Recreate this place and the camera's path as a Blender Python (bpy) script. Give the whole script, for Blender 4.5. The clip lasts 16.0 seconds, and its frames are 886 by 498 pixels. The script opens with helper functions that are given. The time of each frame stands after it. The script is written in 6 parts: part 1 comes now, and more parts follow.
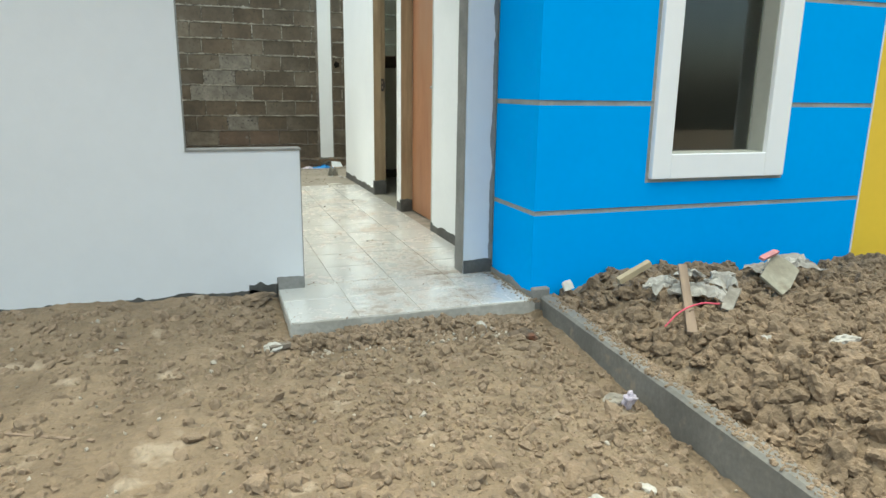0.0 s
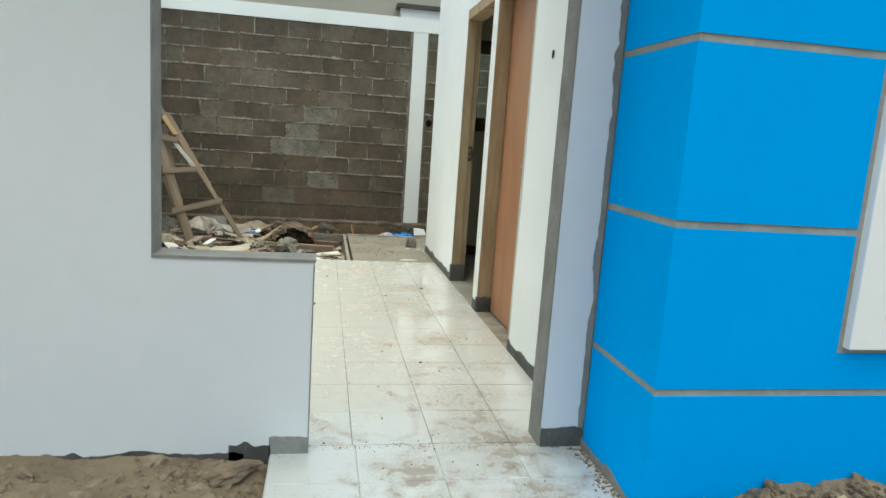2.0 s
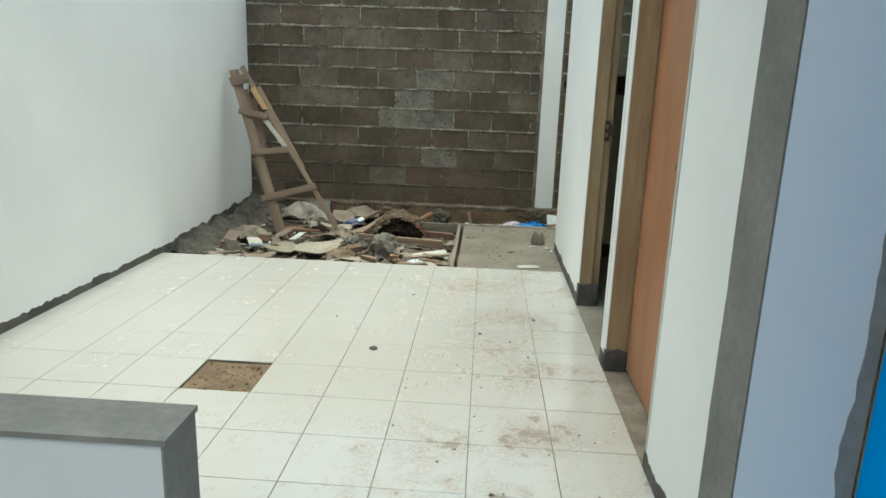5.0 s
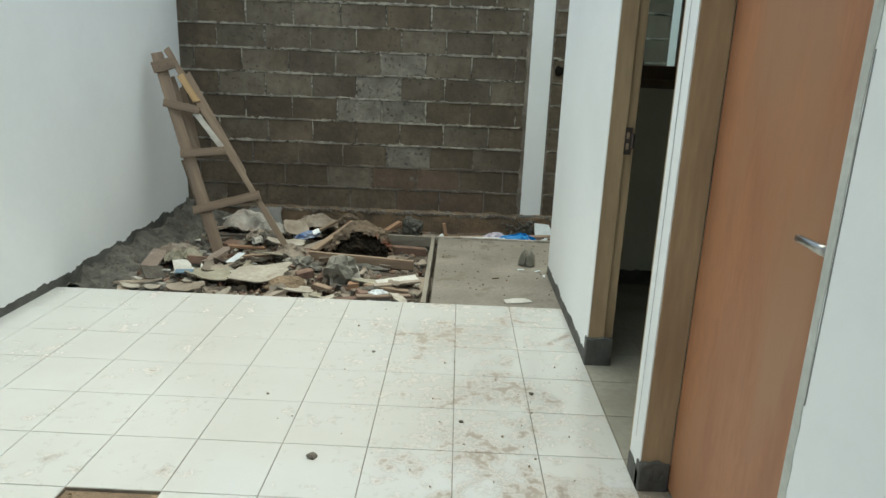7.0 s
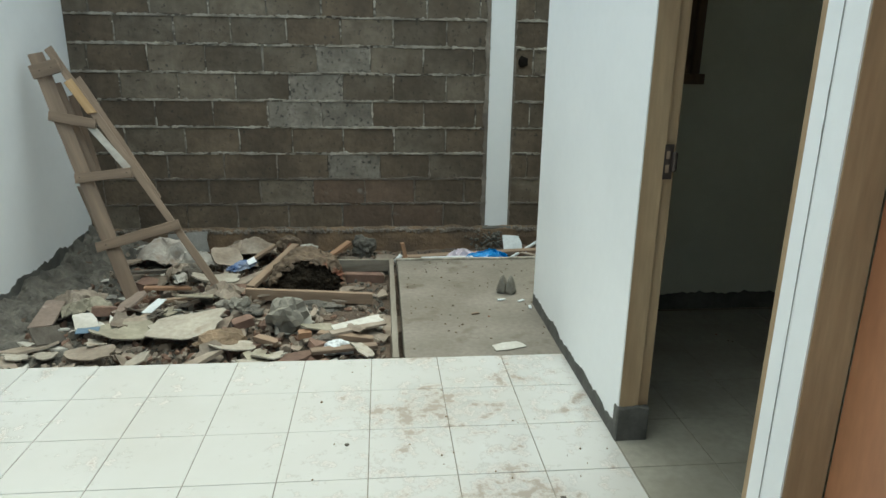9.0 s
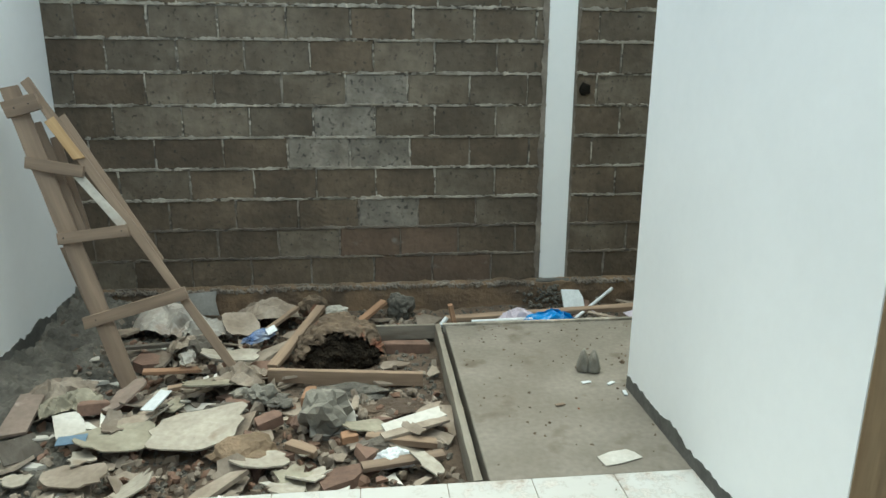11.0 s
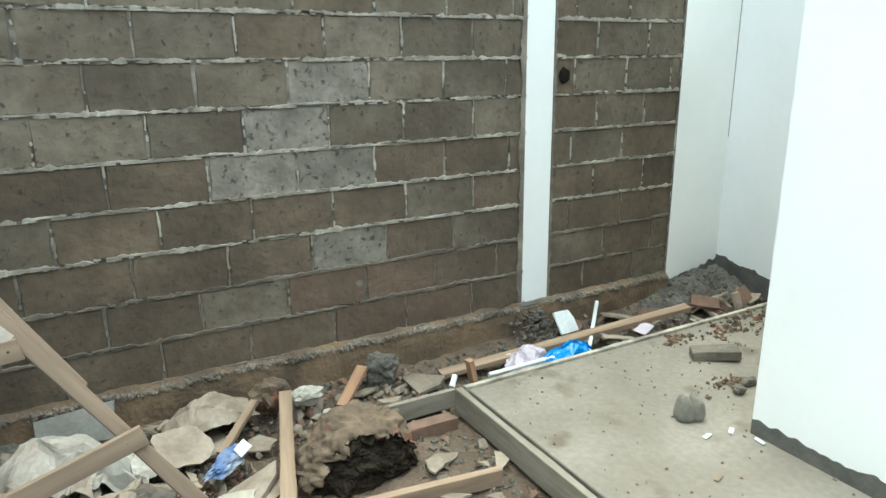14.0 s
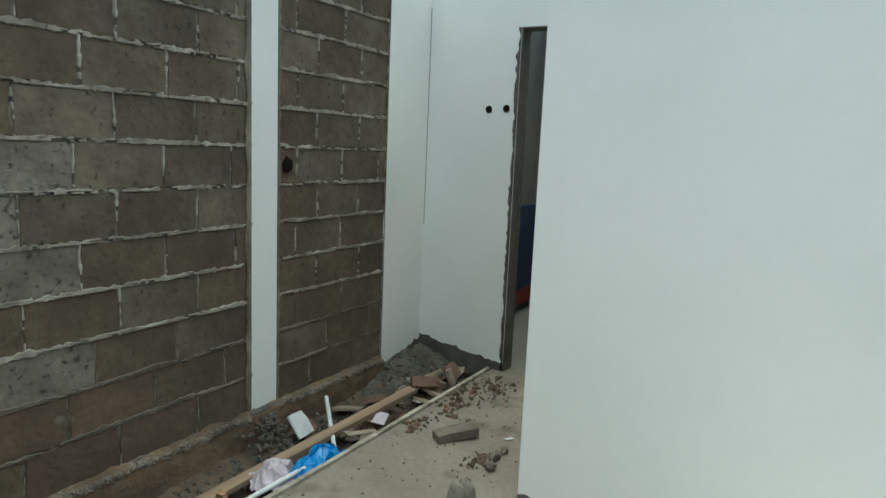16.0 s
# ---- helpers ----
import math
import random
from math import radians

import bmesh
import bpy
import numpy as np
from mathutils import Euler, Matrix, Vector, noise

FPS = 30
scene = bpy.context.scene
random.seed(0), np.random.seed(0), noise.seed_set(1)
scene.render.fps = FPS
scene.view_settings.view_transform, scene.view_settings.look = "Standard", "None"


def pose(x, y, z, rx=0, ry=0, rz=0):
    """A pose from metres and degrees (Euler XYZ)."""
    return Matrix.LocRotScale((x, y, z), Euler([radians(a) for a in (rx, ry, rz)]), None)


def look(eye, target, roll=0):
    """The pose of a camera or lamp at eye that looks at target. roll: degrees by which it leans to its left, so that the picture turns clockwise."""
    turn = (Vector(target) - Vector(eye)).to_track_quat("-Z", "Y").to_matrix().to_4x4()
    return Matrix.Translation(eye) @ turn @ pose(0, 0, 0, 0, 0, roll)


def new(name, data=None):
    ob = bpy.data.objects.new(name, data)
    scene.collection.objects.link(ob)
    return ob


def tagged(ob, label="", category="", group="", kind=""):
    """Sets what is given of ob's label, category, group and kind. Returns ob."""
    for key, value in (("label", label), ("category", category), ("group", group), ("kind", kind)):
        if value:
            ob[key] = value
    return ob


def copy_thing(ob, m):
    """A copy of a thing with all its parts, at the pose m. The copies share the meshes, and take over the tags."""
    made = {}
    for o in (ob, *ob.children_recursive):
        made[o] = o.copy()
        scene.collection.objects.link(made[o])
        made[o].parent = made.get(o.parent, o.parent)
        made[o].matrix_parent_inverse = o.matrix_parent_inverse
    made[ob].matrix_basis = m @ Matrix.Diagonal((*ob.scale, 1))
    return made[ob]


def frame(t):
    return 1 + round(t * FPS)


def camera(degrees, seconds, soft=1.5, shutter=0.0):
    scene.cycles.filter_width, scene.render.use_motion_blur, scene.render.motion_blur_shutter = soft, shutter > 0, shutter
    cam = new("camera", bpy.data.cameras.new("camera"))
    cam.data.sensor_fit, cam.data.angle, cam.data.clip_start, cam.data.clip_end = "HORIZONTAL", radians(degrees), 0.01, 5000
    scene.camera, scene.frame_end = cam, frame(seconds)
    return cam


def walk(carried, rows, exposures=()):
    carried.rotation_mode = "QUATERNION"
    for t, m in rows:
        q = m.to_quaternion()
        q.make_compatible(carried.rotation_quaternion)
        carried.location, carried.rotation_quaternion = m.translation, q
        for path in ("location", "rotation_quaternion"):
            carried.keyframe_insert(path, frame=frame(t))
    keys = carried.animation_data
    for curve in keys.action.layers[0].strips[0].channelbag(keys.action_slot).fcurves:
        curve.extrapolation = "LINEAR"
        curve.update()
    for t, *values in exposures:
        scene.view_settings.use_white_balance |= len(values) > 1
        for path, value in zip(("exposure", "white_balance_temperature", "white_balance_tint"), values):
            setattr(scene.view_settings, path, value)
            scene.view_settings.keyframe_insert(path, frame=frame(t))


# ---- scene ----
cam = camera(67.2, 16.0)
METRES, EYE, TILT, LEAN, TURN = 8.8, 1.5, 0.0, 0.0, -18.6
PATH = [
    (0, (0.028, 0.25, 0.978), (0.671, 2.087, 0.517), 0.8),
    (0.5, (0.126, 0.501, 1.058), (0.62, 2.401, 0.676), -0.7),
    (1, (0.188, 0.758, 1.059), (0.712, 2.654, 0.697), 3.2),
    (1.5, (0.274, 1.022, 1.118), (0.79, 2.912, 0.713), 3.0),
    (2, (0.457, 1.286, 1.134), (0.819, 3.226, 0.806), 3.9),
    (2.5, (0.586, 1.517, 1.123), (0.87, 3.47, 0.801), 2.9),
    (3, (0.645, 1.773, 1.175), (0.987, 3.703, 0.777), 2.9),
    (3.5, (0.729, 1.982, 1.189), (0.967, 3.928, 0.797), 1.6),
    (4, (0.84, 2.167, 1.204), (0.86, 4.129, 0.816), 2.3),
    (6.5, (0.928, 3.437, 1.275), (0.785, 5.331, 0.65), 1.7),
    (7, (0.872, 3.63, 1.301), (0.841, 5.558, 0.772), 2.2),
    (7.5, (0.808, 3.783, 1.359), (0.781, 5.7, 0.79), 0.6),
    (8, (0.838, 4.024, 1.361), (0.797, 5.951, 0.826), -0.8),
    (8.5, (0.785, 4.192, 1.362), (0.824, 6.109, 0.794), -0.7),
    (9, (0.66, 4.385, 1.361), (0.838, 6.295, 0.792), 0.8),
    (11.5, (0.313, 5.375, 1.387), (0.515, 7.301, 0.885), 0.2),
    (12, (0.22, 5.585, 1.375), (0.341, 7.514, 0.858), 0.4),
    (12.5, (0.023, 5.762, 1.401), (0.252, 7.705, 0.989), 0.1),
    (13, (-0.199, 5.969, 1.389), (0.125, 7.892, 0.946), -0.3),
    (13.5, (-0.372, 6.223, 1.381), (0.13, 8.1, 0.908), -1.9),
    (14, (-0.605, 6.444, 1.373), (0.321, 8.132, 0.831), -0.7),
    (14.5, (-0.749, 6.622, 1.397), (0.449, 8.145, 0.901), 1.3),
    (15, (-0.765, 6.779, 1.406), (0.702, 8.078, 1.004), 1.0),
    (15.5, (-0.8, 6.858, 1.404), (0.84, 7.952, 1.066), 3.0),
    (16, (-0.837, 6.916, 1.415), (0.879, 7.898, 1.114), 2.5),
]
walk(cam, [(t, look(eye, target, roll)) for t, eye, target, roll in PATH], [(0.0, 0.92, 6850, -8), (1.5, 0.80, 6880, -8), (2.5, 0.80, 6880, -9), (4.0, 0.66, 6800, -10), (6.5, 0.45, 6600, -9), (9.0, 0.47, 6380, -10), (11.5, 0.90, 6300, -11), (12.5, 1.46, 6300, -11), (13.5, 1.62, 6200, -11), (14.5, 1.12, 6180, -11), (15.0, 0.63, 6230, -12), (16.0, 0.34, 6320, -12)])

# ---- light ----
world = bpy.data.worlds.new("world")
scene.world = world
world.use_nodes = True
wn = world.node_tree.nodes
sky = wn.new("ShaderNodeTexSky")
sky.sky_type = "NISHITA"
sky.sun_disc = False
sky.sun_elevation, sky.sun_rotation = radians(82), radians(0)
sky.air_density, sky.dust_density, sky.ozone_density = 0.8, 4.0, 1.0
wn["Background"].inputs["Strength"].default_value = 0.15
world.node_tree.links.new(sky.outputs[0], wn["Background"].inputs[0])
sun = new("sun", bpy.data.lights.new("sun", "SUN"))
sun.data.energy, sun.data.angle, sun.data.color = 2.1, radians(95), (1.0, 0.98, 0.95)
sun.matrix_world = look((0, 0, 0), (0.02, 0.08, -1.0))

# ---- materials ----


def material(name, color, color_b=None, rough=0.8, metal=0.0, scale=6.0, fine=60.0, bump=0.2, bump_scale=80.0, spots=None,
             spot_scale=3.0, spot_at=0.6, random_value=0.0, spec=0.5, coords="Object", depth=0.004, fine_mix=0.35, stretch=None):
    """A surface with colour varied at two scales, optional stains, and fine relief."""
    m = bpy.data.materials.new(name)
    m.use_nodes = True
    nt = m.node_tree
    n, l = nt.nodes, nt.links
    b = n["Principled BSDF"]
    geo = n.new("ShaderNodeNewGeometry")
    vec = geo.outputs["Position"]
    if coords == "Object":
        vec = n.new("ShaderNodeTexCoord").outputs["Object"]
    if stretch:
        mp = n.new("ShaderNodeMapping")
        mp.inputs["Scale"].default_value = stretch
        l.new(vec, mp.inputs["Vector"])
        vec = mp.outputs["Vector"]

    def noise_tex(sc, detail=5.0):
        t = n.new("ShaderNodeTexNoise")
        t.inputs["Scale"].default_value, t.inputs["Detail"].default_value = sc, detail
        l.new(vec, t.inputs["Vector"])
        return t.outputs["Fac"]

    def ramp(src, a, c):
        r = n.new("ShaderNodeMapRange")
        r.inputs["From Min"].default_value, r.inputs["From Max"].default_value = a, c
        l.new(src, r.inputs["Value"])
        return r.outputs["Result"]

    def mix(fac, a, c, mode="MIX"):
        x = n.new("ShaderNodeMix")
        x.data_type, x.blend_type = "RGBA", mode
        for sock, v in ((x.inputs[0], fac), (x.inputs[6], a), (x.inputs[7], c)):
            if isinstance(v, (float, int)):
                sock.default_value = v
            elif isinstance(v, tuple):
                sock.default_value = (*v, 1)
            else:
                l.new(v, sock)
        return x.outputs[2]

    color_b = color_b or tuple(c * 0.8 for c in color)
    out = mix(ramp(noise_tex(scale), 0.35, 0.65), color, color_b)
    out = mix(ramp(noise_tex(fine, 3.0), 0.3, 0.75), out, mix(fine_mix, out, tuple(c * 0.55 for c in color_b)))
    if spots:
        out = mix(ramp(noise_tex(spot_scale, 8.0), spot_at, spot_at + 0.1), out, spots)
    if random_value:
        info = n.new("ShaderNodeObjectInfo")
        hsv = n.new("ShaderNodeHueSaturation")
        r = n.new("ShaderNodeMapRange")
        r.inputs["To Min"].default_value, r.inputs["To Max"].default_value = 1 - random_value, 1 + random_value
        l.new(info.outputs["Random"], r.inputs["Value"])
        l.new(r.outputs["Result"], hsv.inputs["Value"])
        l.new(out, hsv.inputs["Color"])
        out = hsv.outputs["Color"]
    l.new(out, b.inputs["Base Color"])
    b.inputs["Metallic"].default_value = metal
    b.inputs["Specular IOR Level"].default_value = spec
    rr = n.new("ShaderNodeMapRange")
    rr.inputs["To Min"].default_value, rr.inputs["To Max"].default_value = max(0.03, rough - 0.08), min(1, rough + 0.08)
    l.new(noise_tex(scale * 2.3), rr.inputs["Value"])
    l.new(rr.outputs["Result"], b.inputs["Roughness"])
    if bump:
        bp = n.new("ShaderNodeBump")
        bp.inputs["Strength"].default_value, bp.inputs["Distance"].default_value = bump, depth
        l.new(noise_tex(bump_scale, 6.0), bp.inputs["Height"])
        l.new(bp.outputs["Normal"], b.inputs["Normal"])
    return m


M_WHITE = material("white_wall_paint", (0.86, 0.87, 0.865), (0.80, 0.812, 0.808), 0.75, scale=1.2, fine=20, bump=0.15, bump_scale=30, coords="W", fine_mix=0.04, spec=0.3)
M_FACADE = material("grey_white_facade_paint", (0.765, 0.775, 0.790), (0.735, 0.745, 0.760), 0.75, scale=0.9, fine=14, bump=0.15, bump_scale=25, coords="W", fine_mix=0.05, spec=0.3)
M_GROOVE = material("pale_groove_cement", (0.44, 0.43, 0.39), (0.34, 0.33, 0.30), 0.9, scale=6, fine=40, bump=0.5, bump_scale=50, coords="W")
M_BLUE = material("bright_blue_paint", (0.003, 0.390, 0.96), (0.003, 0.375, 0.94), 0.8, scale=2, fine=25, bump=0.15, bump_scale=30, coords="W", fine_mix=0.05, spec=0.1)
M_FRAME_WHITE = material("glossy_white_frame_paint", (0.95, 0.95, 0.95), (0.93, 0.935, 0.94), 0.45, scale=2, fine=25, bump=0.08, coords="W", fine_mix=0.02)
M_YELLOW = material("yellow_paint", (0.88, 0.60, 0.06), (0.84, 0.57, 0.06), 0.6, scale=2, fine=25, coords="W", fine_mix=0.05, spec=0.3)
M_CEMENT = material("bare_grey_cement", (0.30, 0.29, 0.27), (0.22, 0.215, 0.20), 0.9, scale=7, fine=60, bump=0.5, bump_scale=50, coords="W")
M_DARKCEM = material("dark_damp_cement", (0.135, 0.13, 0.118), (0.075, 0.073, 0.066), 0.85, scale=9, fine=60, bump=0.6, bump_scale=45, coords="W")
M_BLOCK = material("grey_brown_concrete_block", (0.182, 0.154, 0.116), (0.103, 0.081, 0.057), 0.95, scale=2.4, fine=16, bump=1.0, bump_scale=38, random_value=0.16, coords="W", spots=(0.05, 0.042, 0.033), spot_scale=38, spot_at=0.61, depth=0.007, fine_mix=0.55)
M_BLOCK_B = material("brown_concrete_block", (0.158, 0.121, 0.083), (0.093, 0.071, 0.049), 0.95, scale=3.0, fine=18, bump=1.0, bump_scale=38, random_value=0.16, coords="W", spots=(0.05, 0.042, 0.033), spot_scale=42, spot_at=0.62, depth=0.007, fine_mix=0.55)
M_BLOCK_L = material("pale_grey_concrete_block", (0.265, 0.240, 0.200), (0.160, 0.142, 0.115), 0.95, scale=7, fine=30, bump=1.0, bump_scale=45, random_value=0.08, coords="W", spots=(0.055, 0.05, 0.042), spot_scale=34, spot_at=0.585, depth=0.007, fine_mix=0.5)
M_BLOCK_R = material("reddish_concrete_block", (0.175, 0.120, 0.084), (0.115, 0.082, 0.058), 0.95, scale=4, fine=20, bump=1.0, bump_scale=40, random_value=0.12, coords="W", spots=(0.19, 0.165, 0.14), spot_scale=9, spot_at=0.62, depth=0.007, fine_mix=0.5)
M_MORTAR = material("pale_mortar", (0.52, 0.48, 0.41), (0.22, 0.20, 0.165), 0.95, scale=9, fine=40, bump=0.9, bump_scale=60, coords="W")
M_JOINT = material("weathered_joint_mortar", (0.27, 0.245, 0.205), (0.075, 0.065, 0.054), 0.95, scale=13, fine=60, bump=0.9, bump_scale=60, coords="W")
M_MORTAR_D = material("dull_mortar", (0.26, 0.225, 0.185), (0.13, 0.11, 0.09), 0.95, scale=5, fine=40, bump=0.9, bump_scale=60, coords="W")
M_FOOTING = material("earthy_footing", (0.215, 0.145, 0.088), (0.105, 0.076, 0.052), 0.95, scale=5, fine=18, bump=1.0, bump_scale=40, coords="W", depth=0.01)
M_SOIL = material("dry_brown_soil", (0.275, 0.205, 0.134), (0.190, 0.140, 0.090), 0.95, scale=5, fine=26, bump=1.0, bump_scale=34, coords="W", depth=0.02, spots=(0.36, 0.29, 0.21), spot_scale=6, spot_at=0.6)
M_CLOD = material("clay_clods", (0.29, 0.210, 0.138), (0.175, 0.127, 0.082), 0.95, scale=9, fine=70, bump=1.0, bump_scale=60, coords="W", depth=0.01)
M_CLOD2 = material("pale_soil_clumps", (0.315, 0.232, 0.157), (0.22, 0.162, 0.108), 0.95, scale=9, fine=70, bump=1.0, bump_scale=60, coords="W", depth=0.01)
M_PIT = material("dark_damp_soil", (0.145, 0.105, 0.074), (0.085, 0.062, 0.045), 0.95, scale=6, fine=50, bump=1.0, bump_scale=50, coords="W", depth=0.015)
M_BANK = material("grey_mortar_droppings", (0.165, 0.152, 0.130), (0.085, 0.080, 0.068), 0.95, scale=8, fine=50, bump=1.0, bump_scale=45, coords="W", depth=0.015)
M_KERB = material("damp_kerb_cement", (0.23, 0.222, 0.20), (0.15, 0.145, 0.13), 0.85, scale=3, fine=50, bump=0.6, bump_scale=45, coords="W", spots=(0.30, 0.25, 0.19), spot_scale=9, spot_at=0.62)
M_SLAB = material("dirty_concrete_slab", (0.245, 0.222, 0.188), (0.18, 0.16, 0.13), 0.75, scale=2.5, fine=40, bump=0.5, bump_scale=40, coords="W", spots=(0.12, 0.098, 0.072), spot_scale=4, spot_at=0.57)
M_STEP = material("rough_step_concrete", (0.56, 0.54, 0.49), (0.38, 0.36, 0.31), 0.9, scale=5, fine=40, bump=0.7, bump_scale=40, coords="W")
M_GROUT = material("grey_grout", (0.30, 0.265, 0.22), (0.17, 0.145, 0.115), 0.9, scale=8, fine=60, coords="W")
M_DOOR = material("orange_brown_plywood", (0.43, 0.205, 0.105), (0.34, 0.152, 0.078), 0.5, stretch=(1, 1, 0.25), spots=(0.36, 0.19, 0.105), spot_scale=4, spot_at=0.52, scale=6, fine=60, bump=0.1, bump_scale=50, coords="W", fine_mix=0.25)
M_FRAME = material("raw_brown_timber", (0.45, 0.33, 0.20), (0.33, 0.225, 0.13), 0.75, stretch=(1, 1, 0.12), scale=13, fine=70, bump=0.3, bump_scale=60, coords="W", spots=(0.12, 0.065, 0.035), spot_scale=7, spot_at=0.66)
M_FRAMED = material("dark_brown_timber", (0.13, 0.08, 0.05), (0.08, 0.05, 0.032), 0.6, stretch=(1, 1, 0.12), scale=13, fine=70, bump=0.3, bump_scale=60, coords="W")
M_WOOD = material("weathered_timber", (0.265, 0.197, 0.142), (0.180, 0.131, 0.095), 0.85, spots=(0.13, 0.115, 0.095), spot_scale=7, spot_at=0.60, stretch=(0.1, 1, 1), scale=12, fine=60, bump=0.4, bump_scale=60, random_value=0.12)
M_WOODL = material("pale_cut_timber", (0.325, 0.238, 0.165), (0.22, 0.155, 0.108), 0.8, spots=(0.17, 0.145, 0.115), spot_scale=7, spot_at=0.62, stretch=(0.1, 1, 1), scale=12, fine=60, bump=0.4, bump_scale=60, random_value=0.12)
M_YELLOW_WOOD = material("fresh_split_timber", (0.48, 0.33, 0.17), (0.36, 0.23, 0.11), 0.8, stretch=(0.1, 1, 1), scale=22, fine=60, bump=0.4, bump_scale=60)
M_PALE_WOOD = material("pale_yellow_timber", (0.55, 0.45, 0.29), (0.44, 0.35, 0.22), 0.8, stretch=(0.1, 1, 1), scale=22, fine=60, bump=0.4, bump_scale=60)
M_WOODG = material("grey_cement_smeared_timber", (0.29, 0.265, 0.22), (0.19, 0.165, 0.13), 0.9, spots=(0.13, 0.10, 0.075), spot_scale=9, spot_at=0.58, stretch=(0.2, 1, 1), scale=12, fine=60, bump=0.6, bump_scale=60)
M_WOODO = material("orange_cut_timber", (0.36, 0.215, 0.13), (0.27, 0.155, 0.092), 0.8, stretch=(0.1, 1, 1), scale=22, fine=60, bump=0.4, bump_scale=60)
M_PIPE = material("white_plastic", (0.72, 0.76, 0.78), (0.62, 0.66, 0.68), 0.4, scale=9, fine=60, bump=0.1)
M_BAG = material("blue_plastic_bag", (0.01, 0.24, 0.62), (0.01, 0.18, 0.5), 0.3, scale=9, fine=60, bump=0.1)
M_BAGW = material("dirty_white_sack", (0.50, 0.48, 0.43), (0.34, 0.31, 0.27), 0.6, scale=12, fine=60, bump=0.3, bump_scale=50)
M_SACK = material("printed_sack", (0.48, 0.45, 0.40), (0.37, 0.33, 0.29), 0.6, scale=12, fine=60, bump=0.3, bump_scale=50, spots=(0.30, 0.24, 0.19), spot_scale=9, spot_at=0.56)
M_BAGP = material("pale_lilac_plastic", (0.55, 0.50, 0.58), (0.48, 0.44, 0.5), 0.4, scale=12, fine=60, bump=0.2)
M_PINKL = material("pale_pink_plastic", (0.60, 0.26, 0.26), (0.5, 0.22, 0.22), 0.5)
M_PINK = material("pink_string", (0.75, 0.10, 0.16), (0.65, 0.08, 0.13), 0.6)
M_SHARD = material("broken_board_scraps", (0.34, 0.29, 0.235), (0.21, 0.168, 0.128), 0.85, scale=9, fine=50, bump=0.4, bump_scale=50, random_value=0.3, coords="W")
M_SHARDT = material("tile_scraps", (0.68, 0.67, 0.62), (0.55, 0.52, 0.46), 0.5, scale=6, fine=50, bump=0.2, random_value=0.15, coords="W")
M_CHIP = material("pale_warm_chips", (0.52, 0.47, 0.39), (0.38, 0.33, 0.26), 0.9, scale=14, fine=60, coords="W")
M_TERRA = material("terracotta_scraps", (0.215, 0.135, 0.10), (0.145, 0.092, 0.070), 0.9, scale=12, fine=60, bump=0.5, random_value=0.2, coords="W")
M_TERRAD = material("dull_red_crumbs", (0.21, 0.125, 0.085), (0.14, 0.085, 0.06), 0.9, scale=12, fine=60, bump=0.5)
M_SHEET = material("dusty_fibre_board", (0.45, 0.415, 0.35), (0.30, 0.265, 0.215), 0.85, scale=5, fine=40, bump=0.3, bump_scale=50, spots=(0.25, 0.20, 0.15), spot_scale=6, spot_at=0.6, coords="W")
M_OLIVE = material("olive_beige_board", (0.36, 0.335, 0.26), (0.24, 0.215, 0.16), 0.85, scale=5, fine=40, bump=0.3, bump_scale=50, spots=(0.18, 0.145, 0.105), spot_scale=6, spot_at=0.6, coords="W")
M_PINKB = material("pinkish_brown_board", (0.25, 0.195, 0.160), (0.18, 0.14, 0.115), 0.85, scale=5, fine=40, bump=0.3, bump_scale=50, spots=(0.34, 0.29, 0.25), spot_scale=9, spot_at=0.62, coords="W")
M_BLUEG = material("dull_blue_plastic", (0.14, 0.22, 0.30), (0.11, 0.17, 0.24), 0.5, scale=9, fine=60, bump=0.1)
M_CHUNK = material("broken_grey_concrete", (0.27, 0.255, 0.215), (0.17, 0.16, 0.135), 0.9, scale=8, fine=60, bump=0.8, bump_scale=50, depth=0.008, coords="W")
M_STONE = material("grey_stone", (0.17, 0.15, 0.125), (0.11, 0.095, 0.078), 0.9, scale=14, fine=80, bump=0.9, bump_scale=40, random_value=0.2, depth=0.008)
# near-black that paints the shade inside the wall holes
M_GAP = material("hole_shade_black", (0.016, 0.014, 0.011), (0.012, 0.010, 0.008), 1.0, spec=0.1)
# near-black matted front of the broken ring
M_MATTED = material("matted_black", (0.035, 0.028, 0.020), (0.014, 0.011, 0.008), 1.0, scale=14, fine=90, bump=0.8, bump_scale=110, depth=0.008, spec=0.1, coords="W")
M_METAL = material("brushed_steel", (0.55, 0.55, 0.53), (0.5, 0.5, 0.48), 0.3, metal=1.0, bump=0.05)
M_RUST = material("dark_latch_metal", (0.10, 0.08, 0.07), (0.07, 0.055, 0.05), 0.5, metal=0.7, bump=0.2)
M_NEIGH = material("beige_neighbour_wall", (0.46, 0.43, 0.36), (0.42, 0.39, 0.33), 0.85, scale=1.5, fine=20, coords="W", fine_mix=0.1)
M_ROOFT = material("dark_roof_edge", (0.10, 0.09, 0.085), (0.07, 0.065, 0.06), 0.8, coords="W")
M_CEIL = material("plain_ceiling_board", (0.62, 0.62, 0.59), (0.58, 0.58, 0.55), 0.85, scale=1, fine=15, coords="W", fine_mix=0.05)
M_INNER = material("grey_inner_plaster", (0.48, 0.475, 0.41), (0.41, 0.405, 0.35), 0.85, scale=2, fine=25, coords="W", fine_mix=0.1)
M_ROOM = material("warm_grey_room_plaster", (0.62, 0.61, 0.50), (0.55, 0.54, 0.44), 0.85, scale=2, fine=25, coords="W", fine_mix=0.08)
